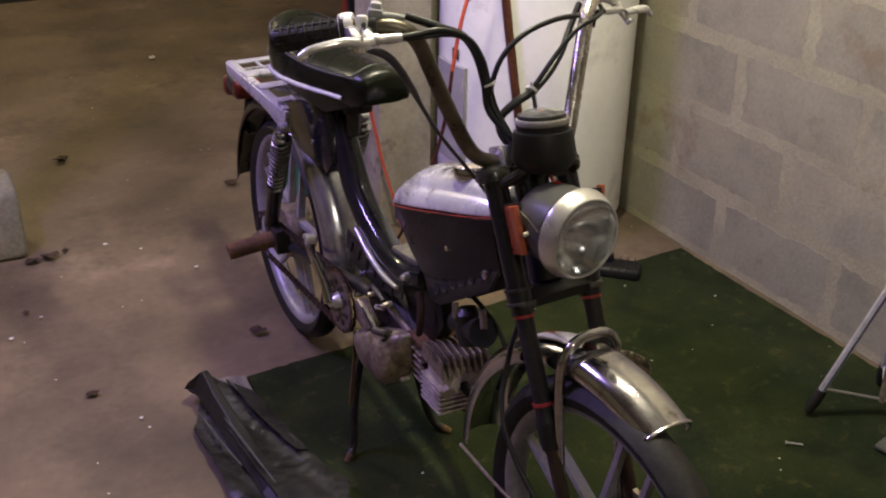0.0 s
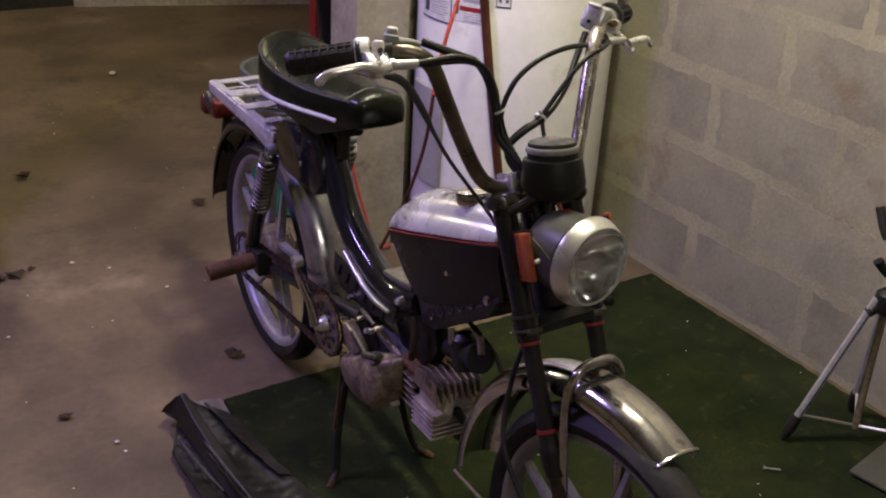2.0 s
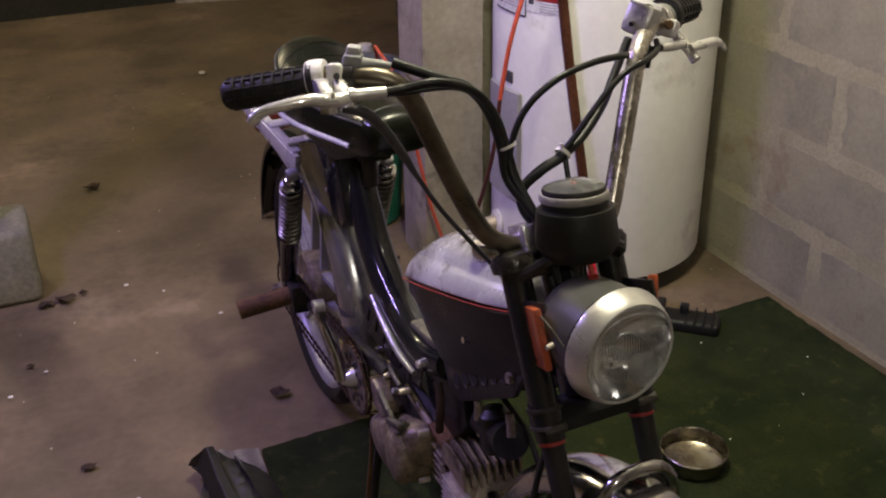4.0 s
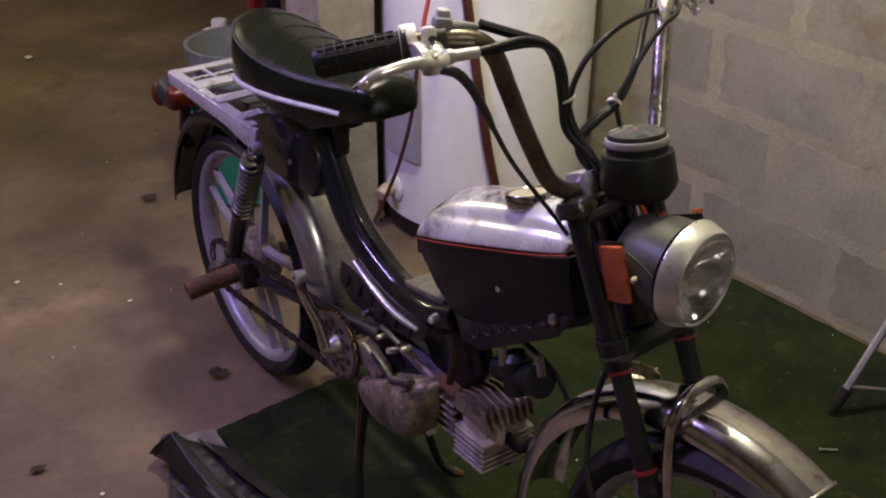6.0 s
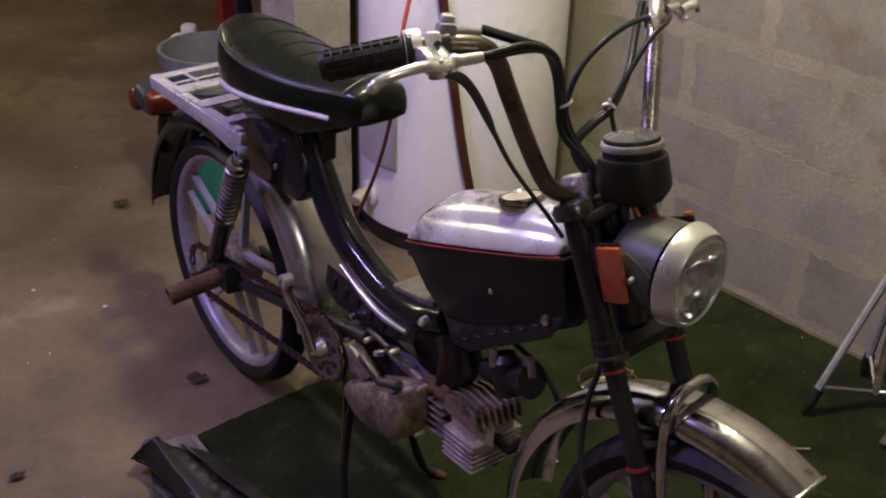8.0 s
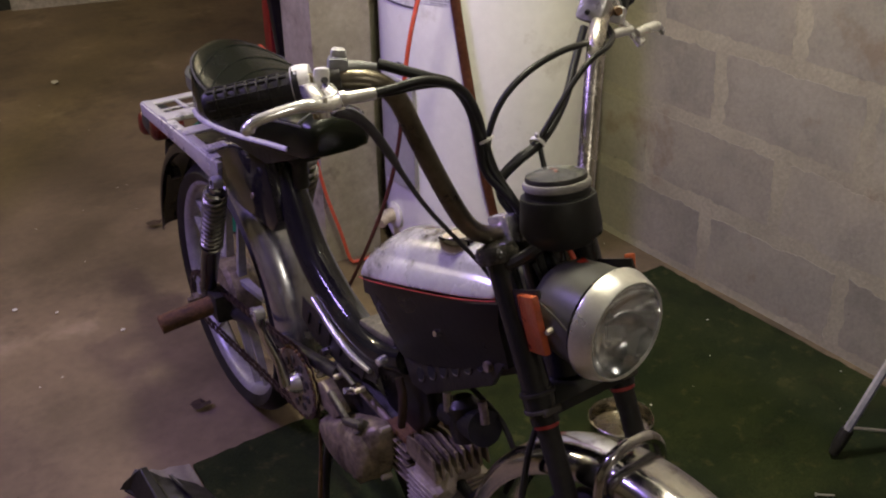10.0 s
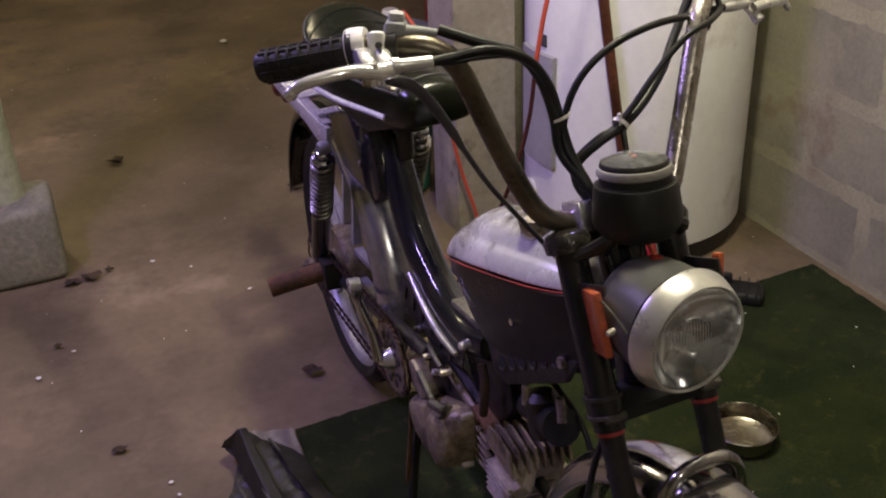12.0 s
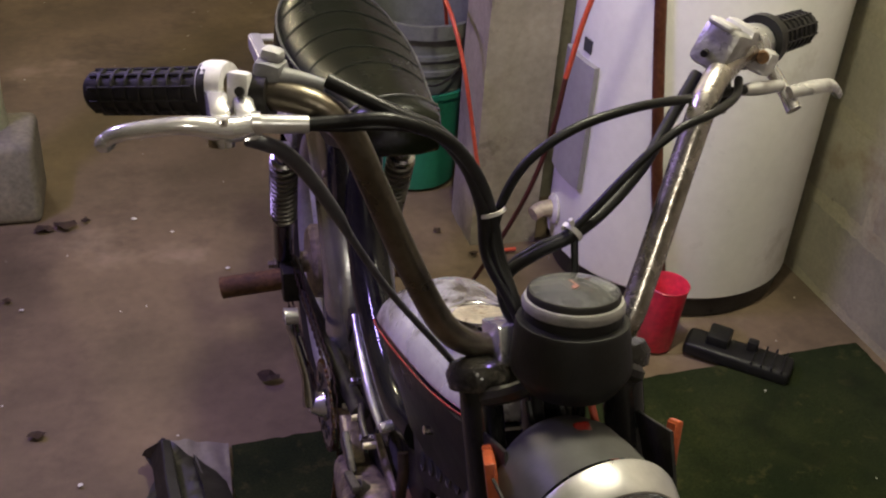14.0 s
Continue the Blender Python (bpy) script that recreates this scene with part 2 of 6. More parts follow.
def dirty_crown(m):
    """Dark smudges of dust over the crown of the sloping tank."""
    nt = m.node_tree
    N, L = nt.nodes, nt.links
    base = N["Principled BSDF"].inputs["Base Color"]
    col = base.links[0].from_socket
    geo = N.new("ShaderNodeNewGeometry")
    sep = N.new("ShaderNodeSeparateXYZ")
    L.new(geo.outputs["Position"], sep.inputs[0])
    lift = N.new("ShaderNodeMath")
    lift.operation = "MULTIPLY_ADD"
    lift.inputs[1].default_value = 0.21
    L.new(sep.outputs["Y"], lift.inputs[0])
    L.new(sep.outputs["Z"], lift.inputs[2])
    high = N.new("ShaderNodeMapRange")
    high.inputs["From Min"].default_value, high.inputs["From Max"].default_value = 1.003, 1.020
    L.new(lift.outputs[0], high.inputs["Value"])
    rear = N.new("ShaderNodeMapRange")
    rear.inputs["From Min"].default_value, rear.inputs["From Max"].default_value = 1.43, 1.48
    L.new(sep.outputs["Y"], rear.inputs["Value"])
    most = N.new("ShaderNodeMath")
    most.operation = "MAXIMUM"
    L.new(high.outputs["Result"], most.inputs[0])
    L.new(rear.outputs["Result"], most.inputs[1])
    tex = N.new("ShaderNodeTexNoise")
    tex.inputs["Scale"].default_value, tex.inputs["Detail"].default_value, tex.inputs["Roughness"].default_value = 26.0, 7.0, 0.66
    L.new(geo.outputs["Position"], tex.inputs["Vector"])
    spots = N.new("ShaderNodeMapRange")
    spots.inputs["From Min"].default_value, spots.inputs["From Max"].default_value = 0.42, 0.60
    L.new(tex.outputs["Fac"], spots.inputs["Value"])
    mask = N.new("ShaderNodeMath")
    mask.operation = "MULTIPLY"
    L.new(most.outputs[0], mask.inputs[0])
    L.new(spots.outputs["Result"], mask.inputs[1])
    mx = N.new("ShaderNodeMix")
    mx.data_type = "RGBA"
    L.new(mask.outputs[0], mx.inputs["Factor"])
    L.new(col, mx.inputs["A"])
    mx.inputs["B"].default_value = (0.15, 0.13, 0.10, 1)
    L.new(mx.outputs["Result"], base)
    return m


def blotched(m, color, scale, low, high):
    """Sparse stains with ragged outlines over a surface."""
    nt = m.node_tree
    N, L = nt.nodes, nt.links
    base = N["Principled BSDF"].inputs["Base Color"]
    col = base.links[0].from_socket
    geo = N.new("ShaderNodeNewGeometry")
    tex = N.new("ShaderNodeTexNoise")
    tex.inputs["Scale"].default_value, tex.inputs["Detail"].default_value, tex.inputs["Roughness"].default_value = scale, 9.0, 0.62
    L.new(geo.outputs["Position"], tex.inputs["Vector"])
    mask = N.new("ShaderNodeMapRange")
    mask.inputs["From Min"].default_value, mask.inputs["From Max"].default_value = low, high
    mask.inputs["To Max"].default_value = 0.75
    L.new(tex.outputs["Fac"], mask.inputs["Value"])
    mx = N.new("ShaderNodeMix")
    mx.data_type = "RGBA"
    L.new(mask.outputs["Result"], mx.inputs["Factor"])
    L.new(col, mx.inputs["A"])
    mx.inputs["B"].default_value = (*color, 1)
    L.new(mx.outputs["Result"], base)
    return m


dirty_crown(TANKMETAL)
for wall_skin in (BLOCK, MORTAR):
    blotched(wall_skin, (0.20, 0.15, 0.095), 4.5, 0.60, 0.68)
    blotched(wall_skin, (0.09, 0.075, 0.05), 17.0, 0.69, 0.73)
blotched(PARGE, (0.11, 0.085, 0.06), 9.0, 0.62, 0.70)
blotched(CONCRETE, (0.075, 0.055, 0.038), 3.2, 0.60, 0.70)
blotched(CONCRETE, (0.33, 0.27, 0.205), 2.1, 0.60, 0.74)
blotched(TURF, (0.007, 0.010, 0.005), 6.0, 0.54, 0.66)


# ---- mesh helpers ----
def shade(bm, angle=0.7):
    for f in bm.faces:
        f.smooth = True
    for e in bm.edges:
        e.smooth = len(e.link_faces) == 2 and e.calc_face_angle(0) < angle


def link(name, bm, material, angle=0.7):
    bmesh.ops.recalc_face_normals(bm, faces=bm.faces)
    shade(bm, angle)
    me = bpy.data.meshes.new(name)
    bm.to_mesh(me)
    bm.free()
    me.materials.append(material)
    return new(name, me)


def part(name, bm, material, parent, label="", angle=0.7):
    """A mesh given in world places, as a part of a thing or of a part."""
    root = parent
    while root.parent:
        root = root.parent
    bmesh.ops.translate(bm, verts=bm.verts, vec=-root.location)
    ob = link(name, bm, material, angle)
    ob.parent = parent
    return tagged(ob, label=label)


def thing(name, loc, label, category, group=""):
    ob = new(name)
    ob.location = loc
    ob.empty_display_size = 0.05
    return tagged(ob, label, category, group)


def solid(name, bm, material, loc, label, category, group="", kind="", angle=0.7):
    bmesh.ops.translate(bm, verts=bm.verts, vec=-Vector(loc))
    ob = link(name, bm, material, angle)
    ob.location = loc
    return tagged(ob, label, category, group, kind)


def smooth_path(pts, k=6):
    """Catmull-Rom through the points."""
    p = [Vector(q) for q in pts]
    p = [p[0] * 2 - p[1]] + p + [p[-1] * 2 - p[-2]]
    out = []
    for i in range(1, len(p) - 2):
        a, b, c, d = p[i - 1:i + 3]
        for j in range(k):
            t = j / k
            out.append(0.5 * ((2 * b) + (c - a) * t + (2 * a - 5 * b + 4 * c - d) * t * t + (3 * b - a - 3 * c + d) * t ** 3))
    out.append(p[-2])
    return out


def sweep(pts, r, n=10, k=6, bm=None, closed=False, squash=1.0):
    """A tube along the points; r: one radius or one for each point."""
    bm = bm or bmesh.new()
    rs = r if isinstance(r, (list, tuple)) else None
    path = smooth_path(pts, k) if k > 1 else [Vector(q) for q in pts]
    m = len(path)
    rings, up = [], None
    for i, q in enumerate(path):
        t = (path[min(i + 1, m - 1)] - path[max(i - 1, 0)]).normalized()
        if up is None:
            up = t.orthogonal().normalized()
        up = (up - t * up.dot(t)).normalized()
        side = t.cross(up)
        if rs:
            f = i / (m - 1) * (len(rs) - 1)
            j = min(int(f), len(rs) - 2)
            rad = rs[j] + (rs[j + 1] - rs[j]) * (f - j)
        else:
            rad = r
        rings.append([bm.verts.new(q + (up * math.cos(a) + side * math.sin(a) * squash) * rad) for a in (2 * math.pi * s / n for s in range(n))])
    for a, b in zip(rings, rings[1:]):
        for s in range(n):
            bm.faces.new((a[s], a[(s + 1) % n], b[(s + 1) % n], b[s]))
    bm.faces.new(rings[0][::-1])
    bm.faces.new(rings[-1])
    return bm


def lathe(c, axis, profile, n=40, bm=None, a0=0.0, a1=360.0, cap=False):
    """Turns a profile of (radius, height along axis) round the axis through c."""
    bm = bm or bmesh.new()
    axis = Vector(axis).normalized()
    u = axis.orthogonal().normalized()
    if abs(axis.x) > 0.9:
        u = Vector((0, 0, 1))
        u = (u - axis * u.dot(axis)).normalized()
    v = axis.cross(u)
    full = a1 - a0 >= 359.9
    steps = n if full else n + 1
    rings = []
    for i in range(steps):
        a = radians(a0 + (a1 - a0) * i / n)
        d = u * math.cos(a) + v * math.sin(a)
        rings.append([bm.verts.new(Vector(c) + d * max(r, 1e-5) + axis * h) for r, h in profile])
    for i in range(n):
        p, q = rings[i], rings[(i + 1) % steps]
        for j in range(len(profile) - 1):
            if profile[j][0] < 1e-6 and profile[j + 1][0] < 1e-6:
                continue
            bm.faces.new((p[j], q[j], q[j + 1], p[j + 1]))
    bmesh.ops.remove_doubles(bm, verts=bm.verts, dist=2e-5)
    if not full and cap:
        for ring in (rings[0], rings[-1]):
            try:
                bm.faces.new([w for w in ring if w.is_valid])
            except ValueError:
                pass
    return bm


def box(size, m=None, bevel=0.004, bm=None, seg=2):
    """A bevelled box of that size under the pose m."""
    bm = bm or bmesh.new()
    made = bmesh.ops.create_cube(bm, size=1.0)["verts"]
    for v in made:
        v.co = Vector((v.co.x * size[0], v.co.y * size[1], v.co.z * size[2]))
    if bevel:
        edges = list({e for v in made for e in v.link_edges})
        res = bmesh.ops.bevel(bm, geom=edges, offset=bevel, segments=seg, affect="EDGES", profile=0.5)
        made = list({v for f in res["faces"] for v in f.verts} | {v for v in made if v.is_valid})
    if m is not None:
        for v in made:
            v.co = m @ v.co
    return bm


def loft(sections, bm=None, closed=False):
    """Skins rings of points of equal count."""
    bm = bm or bmesh.new()
    rings = [[bm.verts.new(q) for q in s] for s in sections]
    n = len(rings[0])
    for a, b in zip(rings, rings[1:]):
        for s in range(n):
            bm.faces.new((a[s], a[(s + 1) % n], b[(s + 1) % n], b[s]))
    if not closed:
        bm.faces.new(rings[0][::-1])
        bm.faces.new(rings[-1])
    return bm


def plate(outline, x0, x1, bevel=0.003, bm=None):
    """An outline of (y, z) made into a plate between x0 and x1."""
    bm = bm or bmesh.new()
    a = [bm.verts.new((x0, y, z)) for y, z in outline]
    b = [bm.verts.new((x1, y, z)) for y, z in outline]
    n = len(a)
    fs = [bm.faces.new(a), bm.faces.new(b[::-1])]
    for i in range(n):
        fs.append(bm.faces.new((a[i], b[i], b[(i + 1) % n], a[(i + 1) % n])))
    if bevel:
        bmesh.ops.recalc_face_normals(bm, faces=fs)
        bmesh.ops.bevel(bm, geom=list({e for f in fs[:2] for e in f.edges}), offset=bevel, segments=2, affect="EDGES", profile=0.5)
    return bm


def moved(bm, m):
    bmesh.ops.transform(bm, matrix=m, verts=bm.verts)
    return bm



# ---- setting: floor, walls, ceiling ----
bm = bmesh.new()
NX, NY = 60, 90
grid = [[bm.verts.new((-4 + 8.5 * i / NX, -2.5 + 10 * j / NY, 0.004 * (noise.noise(Vector((i * 0.31, j * 0.27, 0))) - 0.5) * (1 if 3 < j / NY * 10 else 0.3) - 0.004)) for j in range(NY + 1)] for i in range(NX + 1)]
for i in range(NX):
    for j in range(NY):
        bm.faces.new((grid[i][j], grid[i + 1][j], grid[i + 1][j + 1], grid[i][j + 1]))
solid("floor", bm, CONCRETE, (0, 0, 0), "stained bare concrete basement floor with crumbs", "floor", kind="structure")

WALL = pose(1.908, 1.7, 0, 0, 0, 2.75)
wall_east = solid("wall_east", box((0.2, 6.2, 2.4), pose(0.1, -1.2, 1.1), 0), MORTAR, (0, 0, 0), "grey cinder block basement wall with wide buff mortar joints", "wall", kind="structure")
wall_east.matrix_world = WALL
bm = box((0.158, 0.165, 2.3), pose(1.232, 2.678, 1.13), 0)
bmesh.ops.subdivide_edges(bm, edges=bm.edges, cuts=20, use_grid_fill=True)
for v in bm.verts:
    course = abs((v.co.z / 0.2032 + 0.3) % 1.0 - 0.5) < 0.035
    v.co += Vector((0.003, 0.003, 0)) * noise.noise(v.co * 9) + (v.co - Vector((1.232, 2.678, v.co.z))).normalized() * (0.003 * noise.noise(v.co * 22) - (0.003 if course else 0))
wall_pier = solid("wall_pier", bm, PARGE, (1.155, 2.6, 0), "rough grey parged block pier beside the water heater", "wall", kind="structure", angle=1.2)
solid("wall_alcove", box((0.62, 0.10, 2.3), pose(1.60, 2.845, 1.13), 0.004), PARGE, (1.60, 2.8, 0), "rough parged wall behind the water heater", "wall", kind="structure")
solid("wall_north", box((2.6, 0.2, 2.3), pose(2.312, 5.36, 1.13, 0, 0, -15), 0.01), PLASTER, (2.3, 5.30, 0), "far whitewashed stone wall with dirty foot", "wall", kind="structure")
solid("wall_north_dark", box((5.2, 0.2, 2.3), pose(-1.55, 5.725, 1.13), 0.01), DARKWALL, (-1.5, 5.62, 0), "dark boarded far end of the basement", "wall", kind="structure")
# unseen walls, added to close the room and return bounce light
solid("wall_west", box((0.2, 10, 2.4), pose(-4.0, 2.3, 1.1), 0), SHADEPLASTER, (-3.9, 2.3, 0), "side wall out of view, toned for bounce and reflections", "wall", kind="structure")
solid("wall_south", box((8.4, 0.2, 2.4), pose(0.1, -2.5, 1.1), 0), SHADEPLASTER, (0.1, -2.4, 0), "wall behind the viewpoint, out of view, toned for bounce", "wall", kind="structure")
solid("wall_east_far", box((0.2, 4.2, 2.4), pose(3.95, 5.1, 1.1), 0), SHADEPLASTER, (3.9, 5.1, 0), "plain far side wall, toned for bounce", "wall", kind="structure")
solid("ceiling", box((8.6, 10, 0.1), pose(0.1, 2.3, 2.33), 0), CEIL, (0, 2.3, 2.28), "ceiling out of view, toned for bounce and reflections", "ceiling", kind="structure")

# the green mat under the moped
bm = bmesh.new()
MX, MY = 70, 80
mat_grid = []
for i in range(MX + 1):
    row = []
    for j in range(MY + 1):
        fray = 0.006 * noise.noise(Vector((i * 0.9, j * 0.9, 3))) if i in (0, MX) or j in (0, MY) else 0
        d = 1.62 * j / MY
        q = Vector((0.556 - 0.044 * d, 2.012 - d, 0)).lerp(Vector((1.860 + 0.048 * d, 2.092 - d, 0)), i / MX) + Vector((fray, fray, 0))
        q.z = 0.003 + 0.0025 * noise.noise(Vector((q.x * 4, q.y * 4, 0)))
        row.append(bm.verts.new(q))
    mat_grid.append(row)
for i in range(MX):
    for j in range(MY):
        bm.faces.new((mat_grid[i][j], mat_grid[i][j + 1], mat_grid[i + 1][j + 1], mat_grid[i + 1][j]))
rim_edges = [e for e in bm.edges if len(e.link_faces) == 1]
ext = bmesh.ops.extrude_edge_only(bm, edges=rim_edges)
for g in ext["geom"]:
    if isinstance(g, bmesh.types.BMVert):
        g.co.z = -0.006
solid("floor_mat", bm, TURF, (1.2, 1.3, 0), "worn dark green carpet mat on the concrete floor", "mat")

# ---- the moped ----
moped = thing("moped", (0.757, 1.56, 0.0), "dusty old black and silver step-through moped on the green mat", "moped")
CX = 0.757
# the moped stands on its centre stand, nose a little high; each stretch of it is set in place by its own stance
FORK = Matrix(((1.016, -0.0215, -0.008, 0.028), (0.0127, 1.0032, 0.0287, -0.0052), (-0.0257, -0.0463, 1.0335, 0.118), (0, 0, 0, 1)))
BAR = Matrix(((0.9893, -0.0532, -0.0124, 0.0882), (-0.0072, 0.9505, 0.0195, 0.0772), (-0.0128, -0.0517, 1.0232, 0.123), (0, 0, 0, 1)))
MID = Matrix(((0.9917, -0.0208, -0.0109, 0.0465), (-0.019, 0.9658, 0.0059, 0.0774), (-0.0145, -0.0401, 1.0356, 0.1011), (0, 0, 0, 1)))
REAR = Matrix(((0.9644, -0.0178, -0.0107, 0.0607), (-0.0443, 0.9265, -0.0176, 0.1794), (0.0011, -0.0407, 1.0154, 0.1016), (0, 0, 0, 1)))


def fork_part(name, bm, material, parent, label="", angle=0.7):
    return part(name, moved(bm, FORK), material, parent, label, angle)


def bar_part(name, bm, material, parent, label="", angle=0.7):
    return part(name, moved(bm, BAR), material, parent, label, angle)


def mid_part(name, bm, material, parent, label="", angle=0.7):
    return part(name, moved(bm, MID), material, parent, label, angle)


def rear_part(name, bm, material, parent, label="", angle=0.7):
    return part(name, moved(bm, REAR), material, parent, label, angle)


STEER = pose(CX, 1.13, 0) @ pose(0, 0, 0, 0, 0, 4.5) @ pose(-CX, -1.13, 0)


def fork_y(z):
    return 1.087 + 0.43 * (z - 0.555)


def wheel(name, c, R, rim, m, label):
    """A cast wheel about the x axis: tyre, rim, hub and paired spokes."""
    tyre = lathe(c, (1, 0, 0), [(rim - 0.004, -0.018), (rim + 0.006, -0.026), ((R + rim) / 2, -0.030), (R - 0.010, -0.022), (R - 0.001, -0.010), (R, 0), (R - 0.001, 0.010), (R - 0.010, 0.022), ((R + rim) / 2, 0.030), (rim + 0.006, 0.026), (rim - 0.004, 0.018)], 56)
    for v in tyre.verts:
        v.co.z = max(v.co.z, 0.004)
    w = part(name, moved(tyre, m), RUBBER, moped, label)
    part("rim", moved(lathe(c, (1, 0, 0), [(rim - 0.014, -0.012), (rim - 0.007, -0.019), (rim, -0.021), (rim + 0.002, -0.017), (rim - 0.012, -0.008), (rim - 0.012, 0.008), (rim + 0.002, 0.017), (rim, 0.021), (rim - 0.007, 0.019), (rim - 0.014, 0.012), (rim - 0.016, 0), (rim - 0.014, -0.012)], 56), m), WHEELPAINT, w, "silver painted rim")
    part("hub", moved(lathe(c, (1, 0, 0), [(0, -0.045), (0.018, -0.045), (0.020, -0.034), (0.058, -0.032), (0.066, -0.024), (0.066, 0.024), (0.058, 0.032), (0.02, 0.034), (0.018, 0.045), (0, 0.045)], 32), m), ALLOY, w, "dull alloy drum hub")
    for i in range(10):
        a = radians(36 * i + (14 if i % 2 else -14) + 12)
        b = radians(36 * i + (-10 if i % 2 else 10) + 12)
        p0 = Vector(c) + Vector((0, math.cos(a), math.sin(a))) * 0.058
        p1 = Vector(c) + Vector((0, math.cos(b), math.sin(b))) * (rim - 0.010)
        d = (p1 - p0).normalized()
        n = Vector((0, -d.z, d.y))
        ring = lambda p, h, t: [p + n * t + Vector((h, 0, 0)), p - n * t + Vector((h, 0, 0)), p - n * t - Vector((h, 0, 0)), p + n * t - Vector((h, 0, 0))]
        part("spoke", moved(loft([ring(p0, 0.009, 0.0055), ring(p1, 0.006, 0.0038)]), m), WHEELPAINT, w)
    return w


FW = Vector((0.768, 0.936, 0.300))
wheel("rear_wheel", (0.748, 2.179, 0.265), 0.264, 0.2275, Matrix(), "rear wheel with a worn black tyre")
wheel("front_wheel", tuple(FW), 0.266, 0.2275, Matrix.Translation(FW) @ pose(0, 0, 0, 0, 0, 4.5) @ Matrix.Translation(-FW), "front wheel with a soft black tyre")


def fender(c, r, a0, a1, half, depth, material, name, label, m=Matrix(), n=36):
    """A rounded mudguard: a section curved across, turned from a0 to a1 (degrees from straight up, positive to the front)."""
    prof = []
    for s in range(25):
        f = radians(-90 + 180 * s / 24)
        prof.append((half * math.copysign(abs(math.sin(f)) ** 0.72, f), -depth * (1 - math.cos(f))))
    inner = [(x * 0.97, d - 0.0025) for x, d in prof[::-1]]
    sec = prof + inner
    rings = []
    for i in range(n + 1):
        a = radians(a0 + (a1 - a0) * i / n)
        rings.append([Vector((c[0] + x, c[1] - math.sin(a) * (r + d), c[2] + math.cos(a) * (r + d))) for x, d in sec])
    return part(name, moved(loft(rings), m), material, moped, label, 1.1)


ff = fender((CX, 0.985, 0.222), 0.302, -88, 28, 0.042, 0.032, AGEDCHROME, "front_mudguard", "pitted chrome front mudguard", FORK @ STEER)
TIP = radians(28)
fork_part("mudguard_lip", moved(sweep([(CX + a, 0.985 - math.sin(TIP) * b, 0.222 + math.cos(TIP) * b) for a, b in ((-0.042, 0.270), (-0.034, 0.292), (0, 0.303), (0.034, 0.292), (0.042, 0.270))], 0.003, 8), STEER), CLEANCHROME, ff)
fender((0.748, 2.179, 0.262), 0.376, 14, 86, 0.054, 0.036, GUARDCHROME, "rear_mudguard", "chrome front half of the rear mudguard")
fender((0.748, 2.179, 0.262), 0.326, -86, 12, 0.047, 0.030, BLACKPAINT, "rear_mudguard_tail", "black tail of the rear mudguard")

# fork, clamps, guard hoop
for s in (-1, 1):
    x = CX + s * 0.060
    leg = fork_part("fork_leg", moved(sweep([(x, fork_y(0.735), 0.735), (x, fork_y(0.555), 0.555)], 0.0165, 14, 1), STEER), BLACKPAINT, moped, "black fork leg")
    fork_part("boot", moved(sweep([(x, fork_y(0.552), 0.552), (x, fork_y(0.43), 0.43), (x, fork_y(0.41), 0.41), (x, fork_y(0.375), 0.375)], [0.0128, 0.0128, 0.0160, 0.0145], 14, 3), STEER), RUBBER, leg, "black rubber boot")
    for z in (0.553, 0.436):
        fork_part("ring", moved(lathe((x, fork_y(z), z), (0, 0.43, 1), [(0.012, -0.0025), (0.0146, -0.0025), (0.0146, 0.0025), (0.012, 0.0025)], 20), STEER), REDPAINT, leg, "red rubber ring")
    fork_part("slider", moved(sweep([(x, fork_y(0.375), 0.375), (x, fork_y(0.25), 0.25)], 0.0105, 12, 1), STEER), DARKRUST, leg, "rusty fork slider")
    fork_part("dropout", moved(plate([(0.972, 0.29), (0.935, 0.285), (0.925, 0.24), (0.95, 0.225), (0.965, 0.245)], x - 0.005, x + 0.005, 0.002), STEER), ALLOY, leg)
    fork_part("clamp", moved(lathe((x, fork_y(0.578), 0.578), (0, 0.43, 1), [(0.014, -0.014), (0.0185, -0.012), (0.0190, 0.008), (0.0180, 0.016), (0.016, 0.016)], 20), STEER), BLACKPAINT, leg, "black lower clamp")
    # paler rings stand for the highlight lines across the clamp
    for dz in (-0.008, 0.010):
        fork_part("clamp_bolt", moved(lathe((x, fork_y(0.578 + dz), 0.578 + dz), (0, 0.43, 1), [(0.0185, -0.0022), (0.0204, -0.0018), (0.0204, 0.0018), (0.0185, 0.0022)], 20), STEER), DUSTYBLACK if dz > 0 else DARKALLOY, leg, "clamp ring, paler for the highlight lines")
    fork_part("pinch_bolt", moved(lathe((x, fork_y(0.578) - 0.018, 0.574), (-1, 0, 0), [(0, 0.012), (0.0045, 0.011), (0.0055, 0.007), (0.0055, -0.012)], 8), STEER), DARKALLOY, leg, "dull pinch bolt")
    fork_part("top_cap", moved(lathe((x, fork_y(0.742), 0.737), (0, 0.43, 1), [(0.023, -0.012), (0.025, -0.002), (0.021, 0.006), (0.010, 0.010), (0, 0.010)], 20), STEER), GREASE, leg, "greasy lumpy fork cap")
fork_part("lower_yoke", moved(plate([(1.078, 0.566), (1.095, 0.562), (1.118, 0.572), (1.118, 0.586), (1.09, 0.588), (1.078, 0.58)], CX - 0.058, CX + 0.058, 0.005), STEER), PLASTIC, moped)
fork_part("upper_yoke", moved(plate([(1.145, 0.722), (1.182, 0.728), (1.184, 0.737), (1.147, 0.732)], CX - 0.064, CX + 0.064, 0.004), STEER), DUSTYBLACK, moped)
